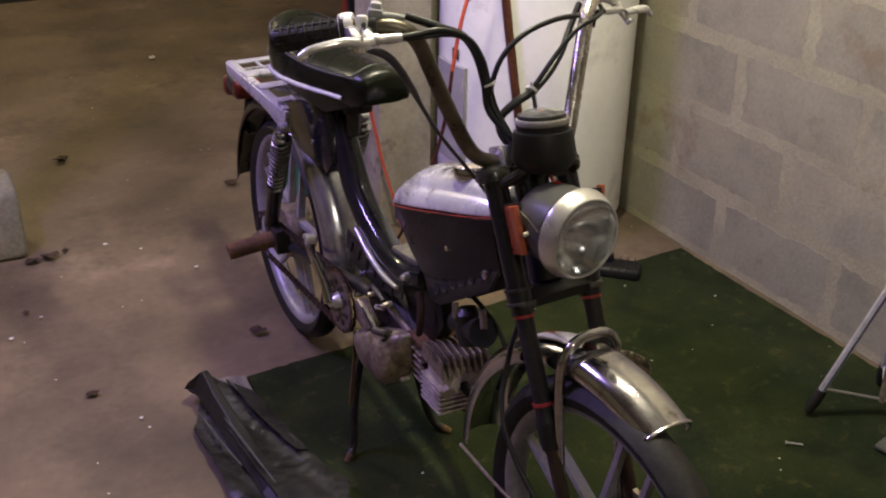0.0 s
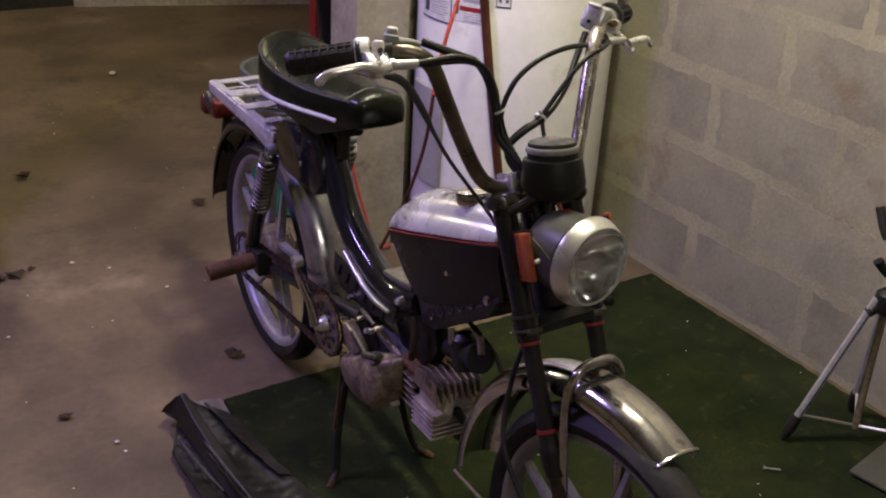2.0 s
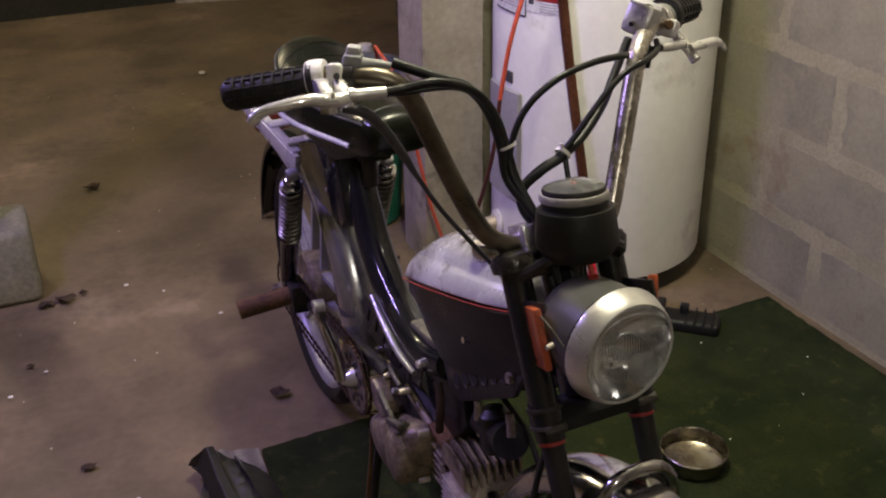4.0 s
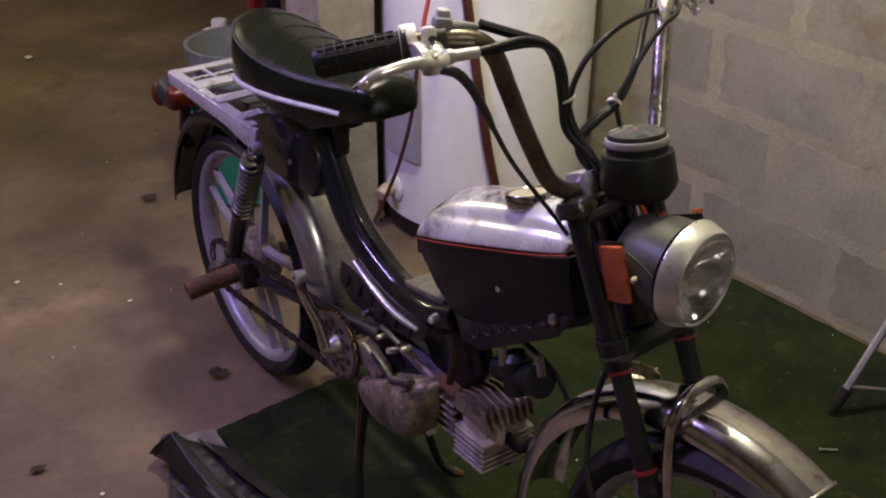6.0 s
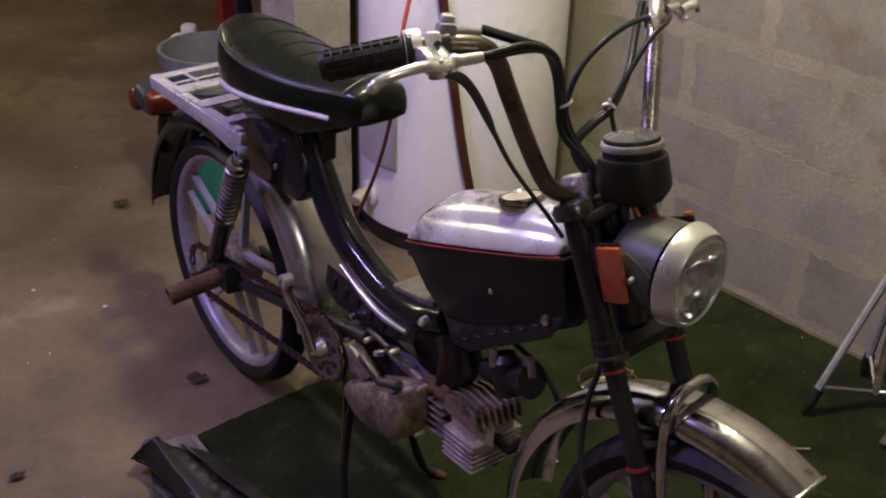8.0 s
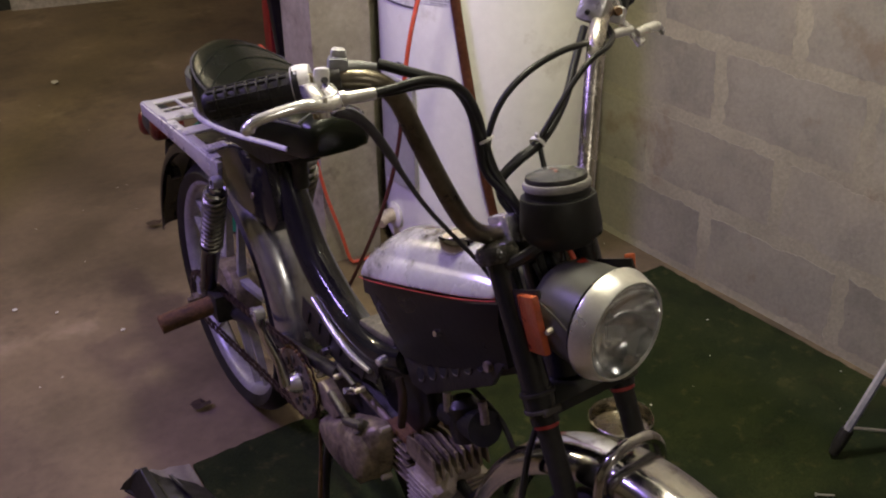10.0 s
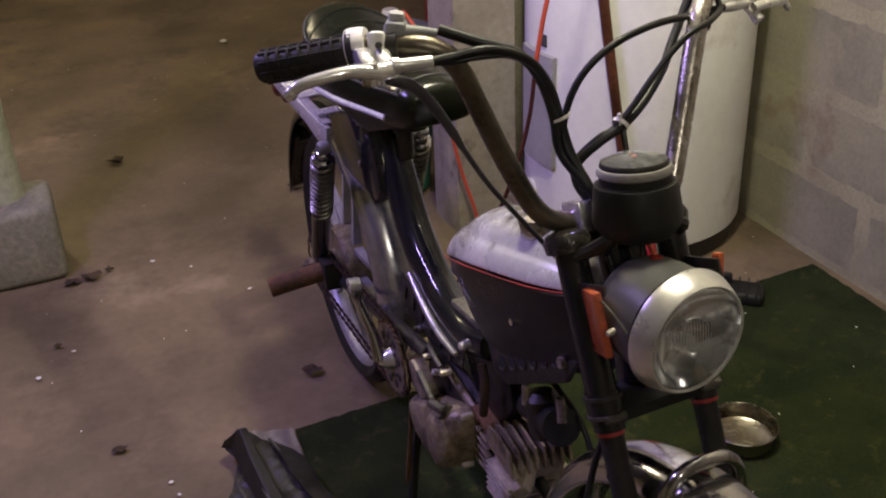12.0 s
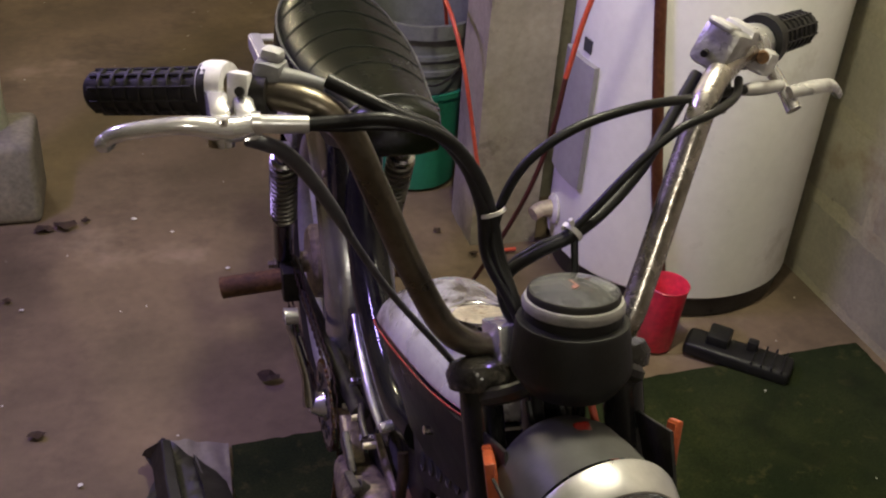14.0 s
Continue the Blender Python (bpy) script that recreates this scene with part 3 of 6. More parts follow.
fork_part("steering_head", sweep([(CX, 1.165, 0.72), (CX, 1.115, 0.585)], 0.026, 16, 1), BLACKPAINT, moped)
hoop = [(-0.054, 0.985, 0.25), (-0.053, 1.005, 0.40), (-0.050, 1.012, 0.49), (-0.042, 1.012, 0.522), (-0.020, 1.012, 0.539), (0.020, 1.012, 0.539), (0.042, 1.012, 0.522), (0.050, 1.012, 0.49), (0.053, 1.005, 0.40), (0.054, 0.985, 0.25)]
fork_part("guard_hoop", moved(sweep([(CX + a, b, c) for a, b, c in hoop], 0.0075, 12), STEER), CHROME, moped, "bent chrome tube over the front mudguard")
fork_part("axle", moved(sweep([(CX - 0.082, 0.947, 0.25), (CX + 0.082, 0.947, 0.25)], 0.008, 10, 1), STEER), ALLOY, moped)
fork_part("speedometer_cable", moved(sweep([(CX - 0.07, 0.96, 0.26), (CX - 0.085, 1.02, 0.30), (CX - 0.082, 1.10, 0.38), (CX - 0.05, 1.13, 0.47), (CX - 0.02, 1.12, 0.58), (CX + 0.0, 1.12, 0.70)], 0.004, 8), STEER), RUBBER, moped)
fork_part("mudguard_stay", moved(sweep([(CX - 0.05, 1.26, 0.23), (CX - 0.062, 1.10, 0.225), (CX - 0.066, 0.96, 0.24)], 0.0028, 8, 3), STEER), ALLOY, moped, "thin wire stay")

# reflectors on the fork sides
def reflector(c, across, up, thick):
    """A slab with two amber fields, its edges along across and up."""
    c, across, up = Vector(c), Vector(across), Vector(up)
    out = across.cross(up).normalized()
    m = Matrix((across.normalized(), up.normalized(), out)).transposed().to_4x4()
    m.translation = c
    refl = fork_part("reflector", box((across.length, up.length, thick), m, 0.002), ORANGE, moped, "amber side reflector")
    fork_part("field", box((across.length * 0.84, up.length * 0.44, 0.0012), m @ pose(0, -up.length * 0.235, thick / 2), 0.0004, seg=1), PALEAMBER, refl, "brighter lower field")
    fork_part("field", box((across.length * 0.84, up.length * 0.44, 0.0012), m @ pose(0, up.length * 0.235, thick / 2), 0.0004, seg=1), ORANGE, refl)
    return refl


refl = reflector((0.6855, 1.085, 0.683), (0.0125, 0.043, -0.019), (-0.0085, 0.013, 0.067), 0.008)
fork_part("reflector_bracket", plate([(1.055, 0.668), (1.10, 0.655), (1.14, 0.700), (1.085, 0.722)], CX - 0.0665, CX - 0.0635, 0.001), DUSTYBLACK, refl)
part("reflector_arm", sweep([(0.684, 1.086, 0.799), (0.688, 1.070, 0.792), (0.693, 1.054, 0.780)], 0.0014, 8, 3), DARKALLOY, refl, "bent wire arm")
part("reflector_bolt", lathe((0.690, 1.079, 0.766), (-1, -0.3, 0), [(0, 0.003), (0.0026, 0.003), (0.0032, 0), (0.0032, -0.012)], 8), PALEALLOY, refl, "pale bolt head")
refl = reflector((0.8300, 1.096, 0.693), (0.002, -0.012, 0.005), (0.006, 0.013, 0.050), 0.006)
fork_part("reflector_bracket", plate([(1.055, 0.668), (1.10, 0.655), (1.14, 0.700), (1.085, 0.722)], CX + 0.0620, CX + 0.0650, 0.001), DUSTYBLACK, refl)

# headlamp, turned a little aside
HL = pose(0.746, 1.012, 0.689) @ pose(0, 0, 0, 0, 0, 7) @ pose(0, 0, 0, 91, 0, 0) @ Matrix.Scale(0.88, 4)
lampbody = fork_part("headlamp", moved(lathe((0, 0, 0), (0, 0, 1), [(0, -0.116), (0.034, -0.114), (0.050, -0.104), (0.0585, -0.088), (0.0630, -0.060), (0.0650, -0.030)], 48), HL), surf("satin_grey_shell", (0.045, 0.044, 0.041), (0.065, 0.063, 0.058), 12, 0.45, 0.08, 0.0, 0.06, 90, 0.15), moped, "dark grey headlamp shell")
fork_part("bezel", moved(lathe((0, 0, 0), (0, 0, 1), [(0.0640, -0.0235), (0.0695, -0.0235), (0.0708, -0.0225), (0.0710, -0.0205), (0.0690, -0.0130), (0.0660, -0.0040), (0.0634, 0.0030), (0.0622, 0.0048), (0.0610, 0.0050), (0.0602, 0.0036), (0.0600, -0.006)], 64), HL), BRUSHED, lampbody, "bright satin metal bezel")
fork_part("bowl_mirror", moved(lathe((0, 0, 0), (0, 0, 1), [(0.0598 * (1 - k / 16), -0.003 - 0.050 * (1 - (1 - k / 16) ** 2)) for k in range(17)], 48), HL), surf("lamp_mirror", (0.78, 0.78, 0.78), (0.88, 0.88, 0.88), 20, 0.09, 0.03, 0.97, 0.01, 60, 0.08), lampbody, "mirrored lamp bowl")
fork_part("bulb", moved(lathe((0, 0, 0), (0, 0, 1), [(0, -0.012), (0.006, -0.014), (0.009, -0.022), (0.008, -0.032), (0.005, -0.046), (0, -0.046)], 20), HL), BRUSHED, lampbody)
bm = bmesh.new()
GX, GY, LR = 110, 20, 0.0602
front, back = {}, {}
for i in range(-GX, GX + 1):
    for j in range(-GY, GY + 1):
        x, y = i / GX * LR, j / GY * LR
        if x * x + y * y <= LR ** 2:
            dome = 0.012 * (1 - (x * x + y * y) / LR ** 2)
            ribbed = abs(x) < 0.042 and (0.006 < y < 0.030 or (-0.040 < y < -0.006 and abs(x) > 0.010))
            front[i, j] = bm.verts.new((x, y, 0.0030 + dome))
            back[i, j] = bm.verts.new((x, y, 0.0012 + dome + (0.0009 * math.cos(x * 1750) if ribbed else 0.0)))
for layer in (front, back):
    for (i, j) in list(layer):
        q = [(i, j), (i + 1, j), (i + 1, j + 1), (i, j + 1)]
        if all(k in layer for k in q):
            bm.faces.new([layer[k] for k in (q if layer is front else q[::-1])])
lens = fork_part("lens", moved(bm, HL), LENSGLASS, lampbody, "fluted clear glass lens", 3.0)
lens.visible_shadow = False

fork_part("lamp_connector", box((0.013, 0.018, 0.022), pose(0.744, 1.076, 0.733, 20, 0, 4), 0.003), REDLENS, moped, "red plastic wire connector")

# speedometer in its rubber cup
SP = pose(0.749, 1.119, 0.760) @ pose(0, 0, 0, -9, 0, 4)
cup = fork_part("speedometer", moved(lathe((0, 0, 0), (0, 0, 1), [(0.012, -0.014), (0.034, -0.010), (0.0430, 0.003), (0.0442, 0.008), (0.0408, 0.040), (0.0400, 0.0425), (0.0370, 0.0435), (0.0345, 0.0440), (0.0345, 0.053)], 48), SP), PLASTIC, moped, "black rubber speedometer cup")
fork_part("speedometer_ring", moved(lathe((0, 0, 0), (0, 0, 1), [(0.0345, 0.0505), (0.0364, 0.052), (0.0368, 0.0555), (0.0350, 0.0590), (0.0312, 0.0600), (0.0300, 0.0590)], 48), SP), surf("worn_grey_rubber", (0.23, 0.218, 0.208), (0.32, 0.305, 0.29), 14, 0.55, 0.1), cup, "worn grey ring")
fork_part("speedometer_bezel", moved(lathe((0, 0, 0), (0, 0, 1), [(0.0330, 0.0580), (0.0332, 0.0625), (0.0322, 0.0645), (0.0308, 0.0648), (0.0303, 0.0600)], 48), SP), DUSTYBLACK, cup, "thin black bezel")
fork_part("dial", moved(lathe((0, 0, 0), (0, 0, 1), [(0, 0.0585), (0.0318, 0.0585), (0.0318, 0.056)], 40), SP), surf("grey_dial", (0.030, 0.031, 0.028), (0.060, 0.060, 0.055), 40, 0.28, 0.1, 0.2), cup, "dark dial")
bm = box((0.011, 0.0016, 0.0012), pose(0.002, 0.005, 0.0597, 0, 0, 95), 0)
lathe((0, 0, 0), (0, 0, 1), [(0, 0.0606), (0.0018, 0.0606), (0.0022, 0.059)], 16, bm)
fork_part("needle", moved(bm, SP), surf("faded_red", (0.22, 0.07, 0.045), (0.28, 0.09, 0.06), 40, 0.5, 0.1), cup, "faded red needle and hub")
bm = bmesh.new()
for i in range(11):
    a = radians(-40 + 26 * i)
    box((0.004, 0.0010, 0.0006), pose(0.0255 * math.cos(a), 0.0255 * math.sin(a), 0.0590, 0, 0, math.degrees(a)), 0, bm)
fork_part("dial_marks", moved(bm, SP), GREYPLASTIC, cup)
g = fork_part("speedometer_glass", moved(lathe((0, 0, 0), (0, 0, 1), [(0, 0.0715), (0.010, 0.0710), (0.020, 0.0694), (0.0308, 0.0648)], 40), SP), CLEAR, cup)
g.visible_shadow = False
for s in (-1, 1):
    fork_part("cup_bracket", moved(sweep([(CX + s * 0.03, 1.12, 0.757), (CX + s * 0.05, 1.125, 0.745), (CX + s * 0.062, 1.145, 0.728)], 0.007, 8, 3), STEER), DUSTYBLACK, cup)

# handlebar
left_bar = [(0.762, 1.178, 0.750), (0.72, 1.177, 0.748), (0.690, 1.180, 0.751), (0.668, 1.186, 0.770), (0.642, 1.192, 0.822), (0.617, 1.198, 0.882), (0.600, 1.200, 0.920), (0.580, 1.206, 0.938), (0.552, 1.220, 0.942), (0.50, 1.252, 0.937), (0.442, 1.2885, 0.9245)]
right_bar = [(0.7701, 1.2060, 0.8197), (0.7931, 1.2011, 0.8177), (0.808, 1.193, 0.825), (0.8185, 1.187, 0.843), (0.8354, 1.2028, 0.88), (0.8572, 1.2260, 0.93), (0.8790, 1.2491, 0.98), (0.893, 1.264, 0.999), (0.915, 1.286, 1.007), (0.950, 1.316, 1.007), (1.050, 1.395, 0.991)]
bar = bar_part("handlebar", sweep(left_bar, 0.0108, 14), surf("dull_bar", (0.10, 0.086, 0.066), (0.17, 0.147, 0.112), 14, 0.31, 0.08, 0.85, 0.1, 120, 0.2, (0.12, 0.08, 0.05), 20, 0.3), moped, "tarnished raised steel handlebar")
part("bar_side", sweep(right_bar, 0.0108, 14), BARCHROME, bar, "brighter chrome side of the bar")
for x in (0.719, 0.789):
    bar_part("bar_clamp", box((0.026, 0.036, 0.034), pose(x, 1.176, 0.752, -20, 0, 4), 0.003), POLISHED, bar, "bright bar clamp")


def grip(p0, p1, name):
    p0, p1 = Vector(p0), Vector(p1)
    ax = (p1 - p0)
    ln = ax.length
    ax.normalize()
    g = bar_part(name, lathe(p0, ax, [(0.011, -0.003), (0.0205, -0.002), (0.0205, 0.004), (0.0150, 0.006), (0.0150, ln - 0.004), (0.012, ln), (0, ln)], 24), RUBBER, moped, "black ribbed rubber grip")
    u = ax.orthogonal().normalized()
    v = ax.cross(u)
    for i in range(7):
        h = 0.014 + i * (ln - 0.022) / 7 + 0.003
        bar_part("rib", lathe(p0, ax, [(0.0145, h), (0.0168, h + 0.0006), (0.0168, h + 0.0024), (0.0145, h + 0.003)], 20), RUBBER, g)
    for i in range(10):
        a = 2 * math.pi * i / 10
        d = u * math.cos(a) + v * math.sin(a)
        bar_part("ridge", sweep([p0 + ax * 0.010 + d * 0.0158, p1 - ax * 0.006 + d * 0.0156], 0.0012, 6, 1), RUBBER, g)
    return g


grip((0.516, 1.242, 0.938), (0.4350, 1.2915, 0.9215), "grip")
grip((0.9801, 1.3177, 0.9408), (1.0643, 1.3827, 0.9315), "grip")

# left lever, perch, adjuster
perch = bar_part("lever_perch", lathe((0.5185, 1.2405, 0.9405), (-0.088, 0.055, -0.013), [(0.0112, -0.009), (0.0178, -0.009), (0.0188, -0.004), (0.0188, 0.005), (0.0178, 0.009), (0.0112, 0.009)], 24), WHITEPLASTIC, moped, "white left lever perch")
bar_part("clamp_face", box((0.016, 0.014, 0.026), pose(0.5305, 1.222, 0.945, -12, 0, -28), 0.004), WHITEPLASTIC, perch, "pale clamp with a dark screw")
bar_part("perch_screw", lathe((0.5295, 1.2145, 0.947), (-0.25, -0.9, 0.3), [(0, 0.004), (0.0032, 0.004), (0.0038, -0.003)], 10), DUSTYBLACK, perch)
bar_part("perch_arm", plate([(1.190, 0.921), (1.204, 0.918), (1.226, 0.930), (1.230, 0.945), (1.214, 0.946), (1.196, 0.934)], 0.507, 0.522, 0.004), POLISHED, perch, "worn pale alloy bracket")
bar_part("perch_arm", plate([(1.190, 0.922), (1.204, 0.919), (1.224, 0.930), (1.228, 0.942), (1.212, 0.944), (1.196, 0.934)], 0.524, 0.539, 0.004), POLISHED, perch)
bar_part("dark_collar", lathe((0.545, 1.224, 0.941), (-0.088, 0.055, -0.013), [(0.011, -0.008), (0.0145, -0.008), (0.0150, 0.008), (0.011, 0.008)], 20), DUSTYBLACK, perch)
lever = bar_part("brake_lever", sweep([(0.538, 1.197, 0.931), (0.518, 1.193, 0.929), (0.492, 1.190, 0.934), (0.465, 1.194, 0.931), (0.447, 1.199, 0.926), (0.439, 1.203, 0.919)], [0.007, 0.0095, 0.0064, 0.0058, 0.0056, 0.0060], 14, 6, squash=0.85), POLISHED, moped, "polished chrome brake lever")
bar_part("lever_ball", lathe((0.4395, 1.2025, 0.919), (-0.7, 0.3, -0.6), [(0, 0.007), (0.004, 0.006), (0.0062, 0.002), (0.0062, -0.002), (0.005, -0.005)], 16), POLISHED, lever)
bar_part("lever_pivot", lathe((0.513, 1.194, 0.927), (0, 0.1, 1), [(0, 0.010), (0.007, 0.010), (0.009, 0.006), (0.009, -0.009), (0, -0.011)], 16), CLEANCHROME, lever)
adj = bar_part("adjuster", sweep([(0.540, 1.196, 0.931), (0.552, 1.194, 0.931), (0.571, 1.192, 0.931)], [0.0062, 0.0064, 0.0060], 12, 3), BAREALU, lever, "bright cable adjuster")
bar_part("lock_ring", lathe((0.537, 1.1965, 0.931), (1, -0.1, 0), [(0.004, -0.003), (0.0082, -0.003), (0.0082, 0.003), (0.004, 0.003)], 16), BRUSHED, adj)

# left switch box, right switch box, right lever
SWITCHGREY = surf("grey_switch_plastic", (0.145, 0.145, 0.15), (0.21, 0.21, 0.215), 22, 0.5, 0.1, 0, 0.15, 90, 0.2, (0.32, 0.31, 0.31), 40, 0.3)
switch = bar_part("switch_box", box((0.021, 0.024, 0.032), pose(0.552, 1.229, 0.949, 0, 6, -28), 0.006), SWITCHGREY, moped, "grey left switch box")
bar_part("switch_cap", box((0.015, 0.015, 0.010), pose(0.5545, 1.229, 0.967, 0, 8, -28), 0.004), surf("chalky_switch_cap", (0.36, 0.355, 0.35), (0.46, 0.45, 0.44), 25, 0.5, 0.1), switch, "pale worn switch button")
bar_part("switch_snout", sweep([(0.556, 1.224, 0.953), (0.572, 1.218, 0.952), (0.586, 1.212, 0.950)], [0.0080, 0.0062, 0.0048], 12, 4), SWITCHGREY, switch)
rbox = part("control_box", box((0.037, 0.033, 0.036), pose(0.914, 1.296, 1.019, 12, 20, 38), 0.006), surf("spotted_alloy", (0.42, 0.41, 0.40), (0.62, 0.61, 0.60), 26, 0.35, 0.12, 0.5, 0.4, 90, 0.3, (0.10, 0.09, 0.08), 34, 0.5), moped, "paint-spotted silver right control box")
part("box_rim", box((0.026, 0.022, 0.006), pose(0.912, 1.294, 1.0385, 12, 20, 38), 0.003), BAREALU, rbox, "bare cast lid")
part("box_side", box((0.020, 0.030, 0.030), pose(0.939, 1.318, 1.016, 12, 20, 38), 0.006), BAREALU, rbox)
part("box_screw", lathe((0.896, 1.287, 1.020), (-0.7, -0.7, 0), [(0, 0.005), (0.003, 0.005), (0.003, 0)], 10), DUSTYBLACK, rbox)
rperch = part("lever_perch", lathe((0.960, 1.330, 1.005), (0.081, 0.062, -0.015), [(0.0115, -0.014), (0.018, -0.014), (0.019, 0.0), (0.018, 0.012), (0.0115, 0.012)], 24), BRUSHED, moped, "tarnished right lever perch")
part("perch_boss", box((0.024, 0.022, 0.022), pose(0.964, 1.314, 0.999, 10, 20, 38), 0.006), BAREALU, rperch)
part("perch_screw", lathe((0.958, 1.304, 1.006), (-0.5, -0.8, 0.3), [(0, 0.006), (0.005, 0.006), (0.006, -0.004)], 12), RUST, rperch, "rusted pivot screw")
part("perch_arm", sweep([(0.983, 1.345, 0.992), (0.988, 1.330, 0.981), (0.994, 1.312, 0.968), (0.997, 1.300, 0.959)], [0.0066, 0.0060, 0.0058, 0.0068], 10, 3, squash=0.9), POLISHED, rperch, "bright flat lever arm")
part("lever_barrel", sweep([(0.938, 1.289, 0.985), (0.954, 1.295, 0.983), (0.982, 1.306, 0.979)], [0.0048, 0.0060, 0.0052], 12, 3), BAREALU, rperch, "pale cable barrel")
part("right_lever", sweep([(0.990, 1.303, 0.974), (1.018, 1.311, 0.974), (1.045, 1.325, 0.968), (1.060, 1.333, 0.956)], [0.0055, 0.0064, 0.0062, 0.0055], 10, 5, squash=0.75), BAREALU, moped, "dull alloy right lever")
part("throttle_collar", lathe((0.976, 1.341, 1.005), (0.081, 0.062, -0.015), [(0.0115, -0.006), (0.022, -0.006), (0.023, 0.004), (0.0115, 0.006)], 24), PLASTIC, moped)
part("rubber_stop", sweep([(0.931, 1.308, 0.985), (0.932, 1.308, 0.972), (0.934, 1.309, 0.957)], [0.005, 0.0075, 0.0045], 10, 4), PLASTIC, rperch, "black rubber stop hanging below the bar")

# cables and their ties
CABLES = {
    "front_brake_cable": ([(0.568, 1.192, 0.931), (0.590, 1.188, 0.9335), (0.624, 1.180, 0.937), (0.662, 1.180, 0.922), (0.690, 1.192, 0.890), (0.709, 1.205, 0.851), (0.716, 1.195, 0.815), (0.724, 1.165, 0.780), (0.73, 1.14, 0.74), (0.735, 1.11, 0.66)], 0.0048),
    "left_wiring": ([(0.588, 1.212, 0.954), (0.606, 1.201, 0.947), (0.632, 1.187, 0.937), (0.658, 1.184, 0.925), (0.684, 1.194, 0.894), (0.703, 1.205, 0.852), (0.708, 1.200, 0.815), (0.722, 1.170, 0.785), (0.735, 1.14, 0.75)], 0.0055),
    "right_brake_cable": ([(0.9405, 1.2637, 0.9181), (0.9095, 1.2503, 0.9209), (0.8753, 1.2342, 0.9236), (0.8202, 1.2137, 0.9263), (0.768, 1.203, 0.916), (0.733, 1.204, 0.890), (0.716, 1.206, 0.852), (0.712, 1.196, 0.820), (0.728, 1.165, 0.778)], 0.0038),
    "throttle_cable": ([(0.9325, 1.2640, 0.9268), (0.9137, 1.2345, 0.9241), (0.8809, 1.2069, 0.9223), (0.8509, 1.1963, 0.9165), (0.8273, 1.1933, 0.9004), (0.8078, 1.1914, 0.8815), (0.768, 1.188, 0.840), (0.744, 1.190, 0.827), (0.724, 1.195, 0.808), (0.717, 1.188, 0.788), (0.73, 1.16, 0.76)], 0.0034),
    "right_wiring": ([(0.8930, 1.2615, 0.9340), (0.8622, 1.2409, 0.8993), (0.8366, 1.2212, 0.8746), (0.8008, 1.2004, 0.8506), (0.768, 1.186, 0.836), (0.743, 1.187, 0.823), (0.722, 1.192, 0.803), (0.718, 1.182, 0.782), (0.735, 1.15, 0.75)], 0.0048),
    "clutch_cable": ([(0.531, 1.203, 0.918), (0.553, 1.203, 0.909), (0.572, 1.203, 0.889), (0.592, 1.203, 0.857), (0.604, 1.203, 0.835), (0.634, 1.203, 0.787), (0.690, 1.198, 0.714), (0.708, 1.19, 0.685)], [0.0052, 0.0058, 0.0054, 0.0050, 0.0030, 0.0028, 0.0028, 0.0028]),
}
for name, (pts, r) in CABLES.items():
    bar_part(name, sweep(pts, r, 10, 8), surf("blue_grey_cable", (0.036, 0.034, 0.042), (0.062, 0.058, 0.070), 20, 0.42, 0.1) if name == "clutch_cable" else PLASTIC, moped, "worn blue-grey cable" if name == "clutch_cable" else "")
bar_part("cable_stub", sweep([(0.569, 1.192, 0.930), (0.590, 1.190, 0.929), (0.612, 1.185, 0.931), (0.640, 1.181, 0.930), (0.664, 1.181, 0.921)], 0.0036, 8, 4), PLASTIC, moped)
bar_part("drop_wire", sweep([(0.770, 1.187, 0.838), (0.768, 1.17, 0.80), (0.765, 1.15, 0.75)], 0.003, 8, 4), PLASTIC, moped)
bar_part("cable_tie", lathe((0.710, 1.205, 0.851), (0.3, -0.25, -0.9), [(0.0095, -0.0015), (0.0108, -0.0015), (0.0108, 0.0015), (0.0095, 0.0015)], 16), WHITEPLASTIC, moped, "white cable tie")
tie = bar_part("cable_tie", lathe((0.768, 1.187, 0.839), (0.7, 0.3, 0.6), [(0.0074, -0.0020), (0.0090, -0.0020), (0.0090, 0.0020), (0.0074, 0.0020)], 16), WHITEPLASTIC, moped, "white cable tie")
bar_part("tie_tail", box((0.004, 0.004, 0.006), pose(0.765, 1.184, 0.849, 10, -20, 0), 0.001), WHITEPLASTIC, tie)
for i, (a, b) in enumerate((((-0.03, 1.12, 0.70), (-0.02, 1.06, 0.685)), ((-0.005, 1.125, 0.71), (0.005, 1.065, 0.70)), ((0.02, 1.12, 0.705), (0.025, 1.07, 0.685)))):
    bar_part("lamp_wire", moved(sweep([(CX + a[0], a[1] + 0.02, a[2] + 0.02), (CX + a[0], a[1] - 0.01, a[2] - 0.01), (CX + b[0], b[1] + 0.01, b[2]), (CX + b[0], b[1] - 0.01, b[2] - 0.02)], 0.003, 8, 4), STEER), REDCORD if i == 2 else PLASTIC, moped)

# fuel tank, cap, and the black panel under it
TX = CX - 0.003


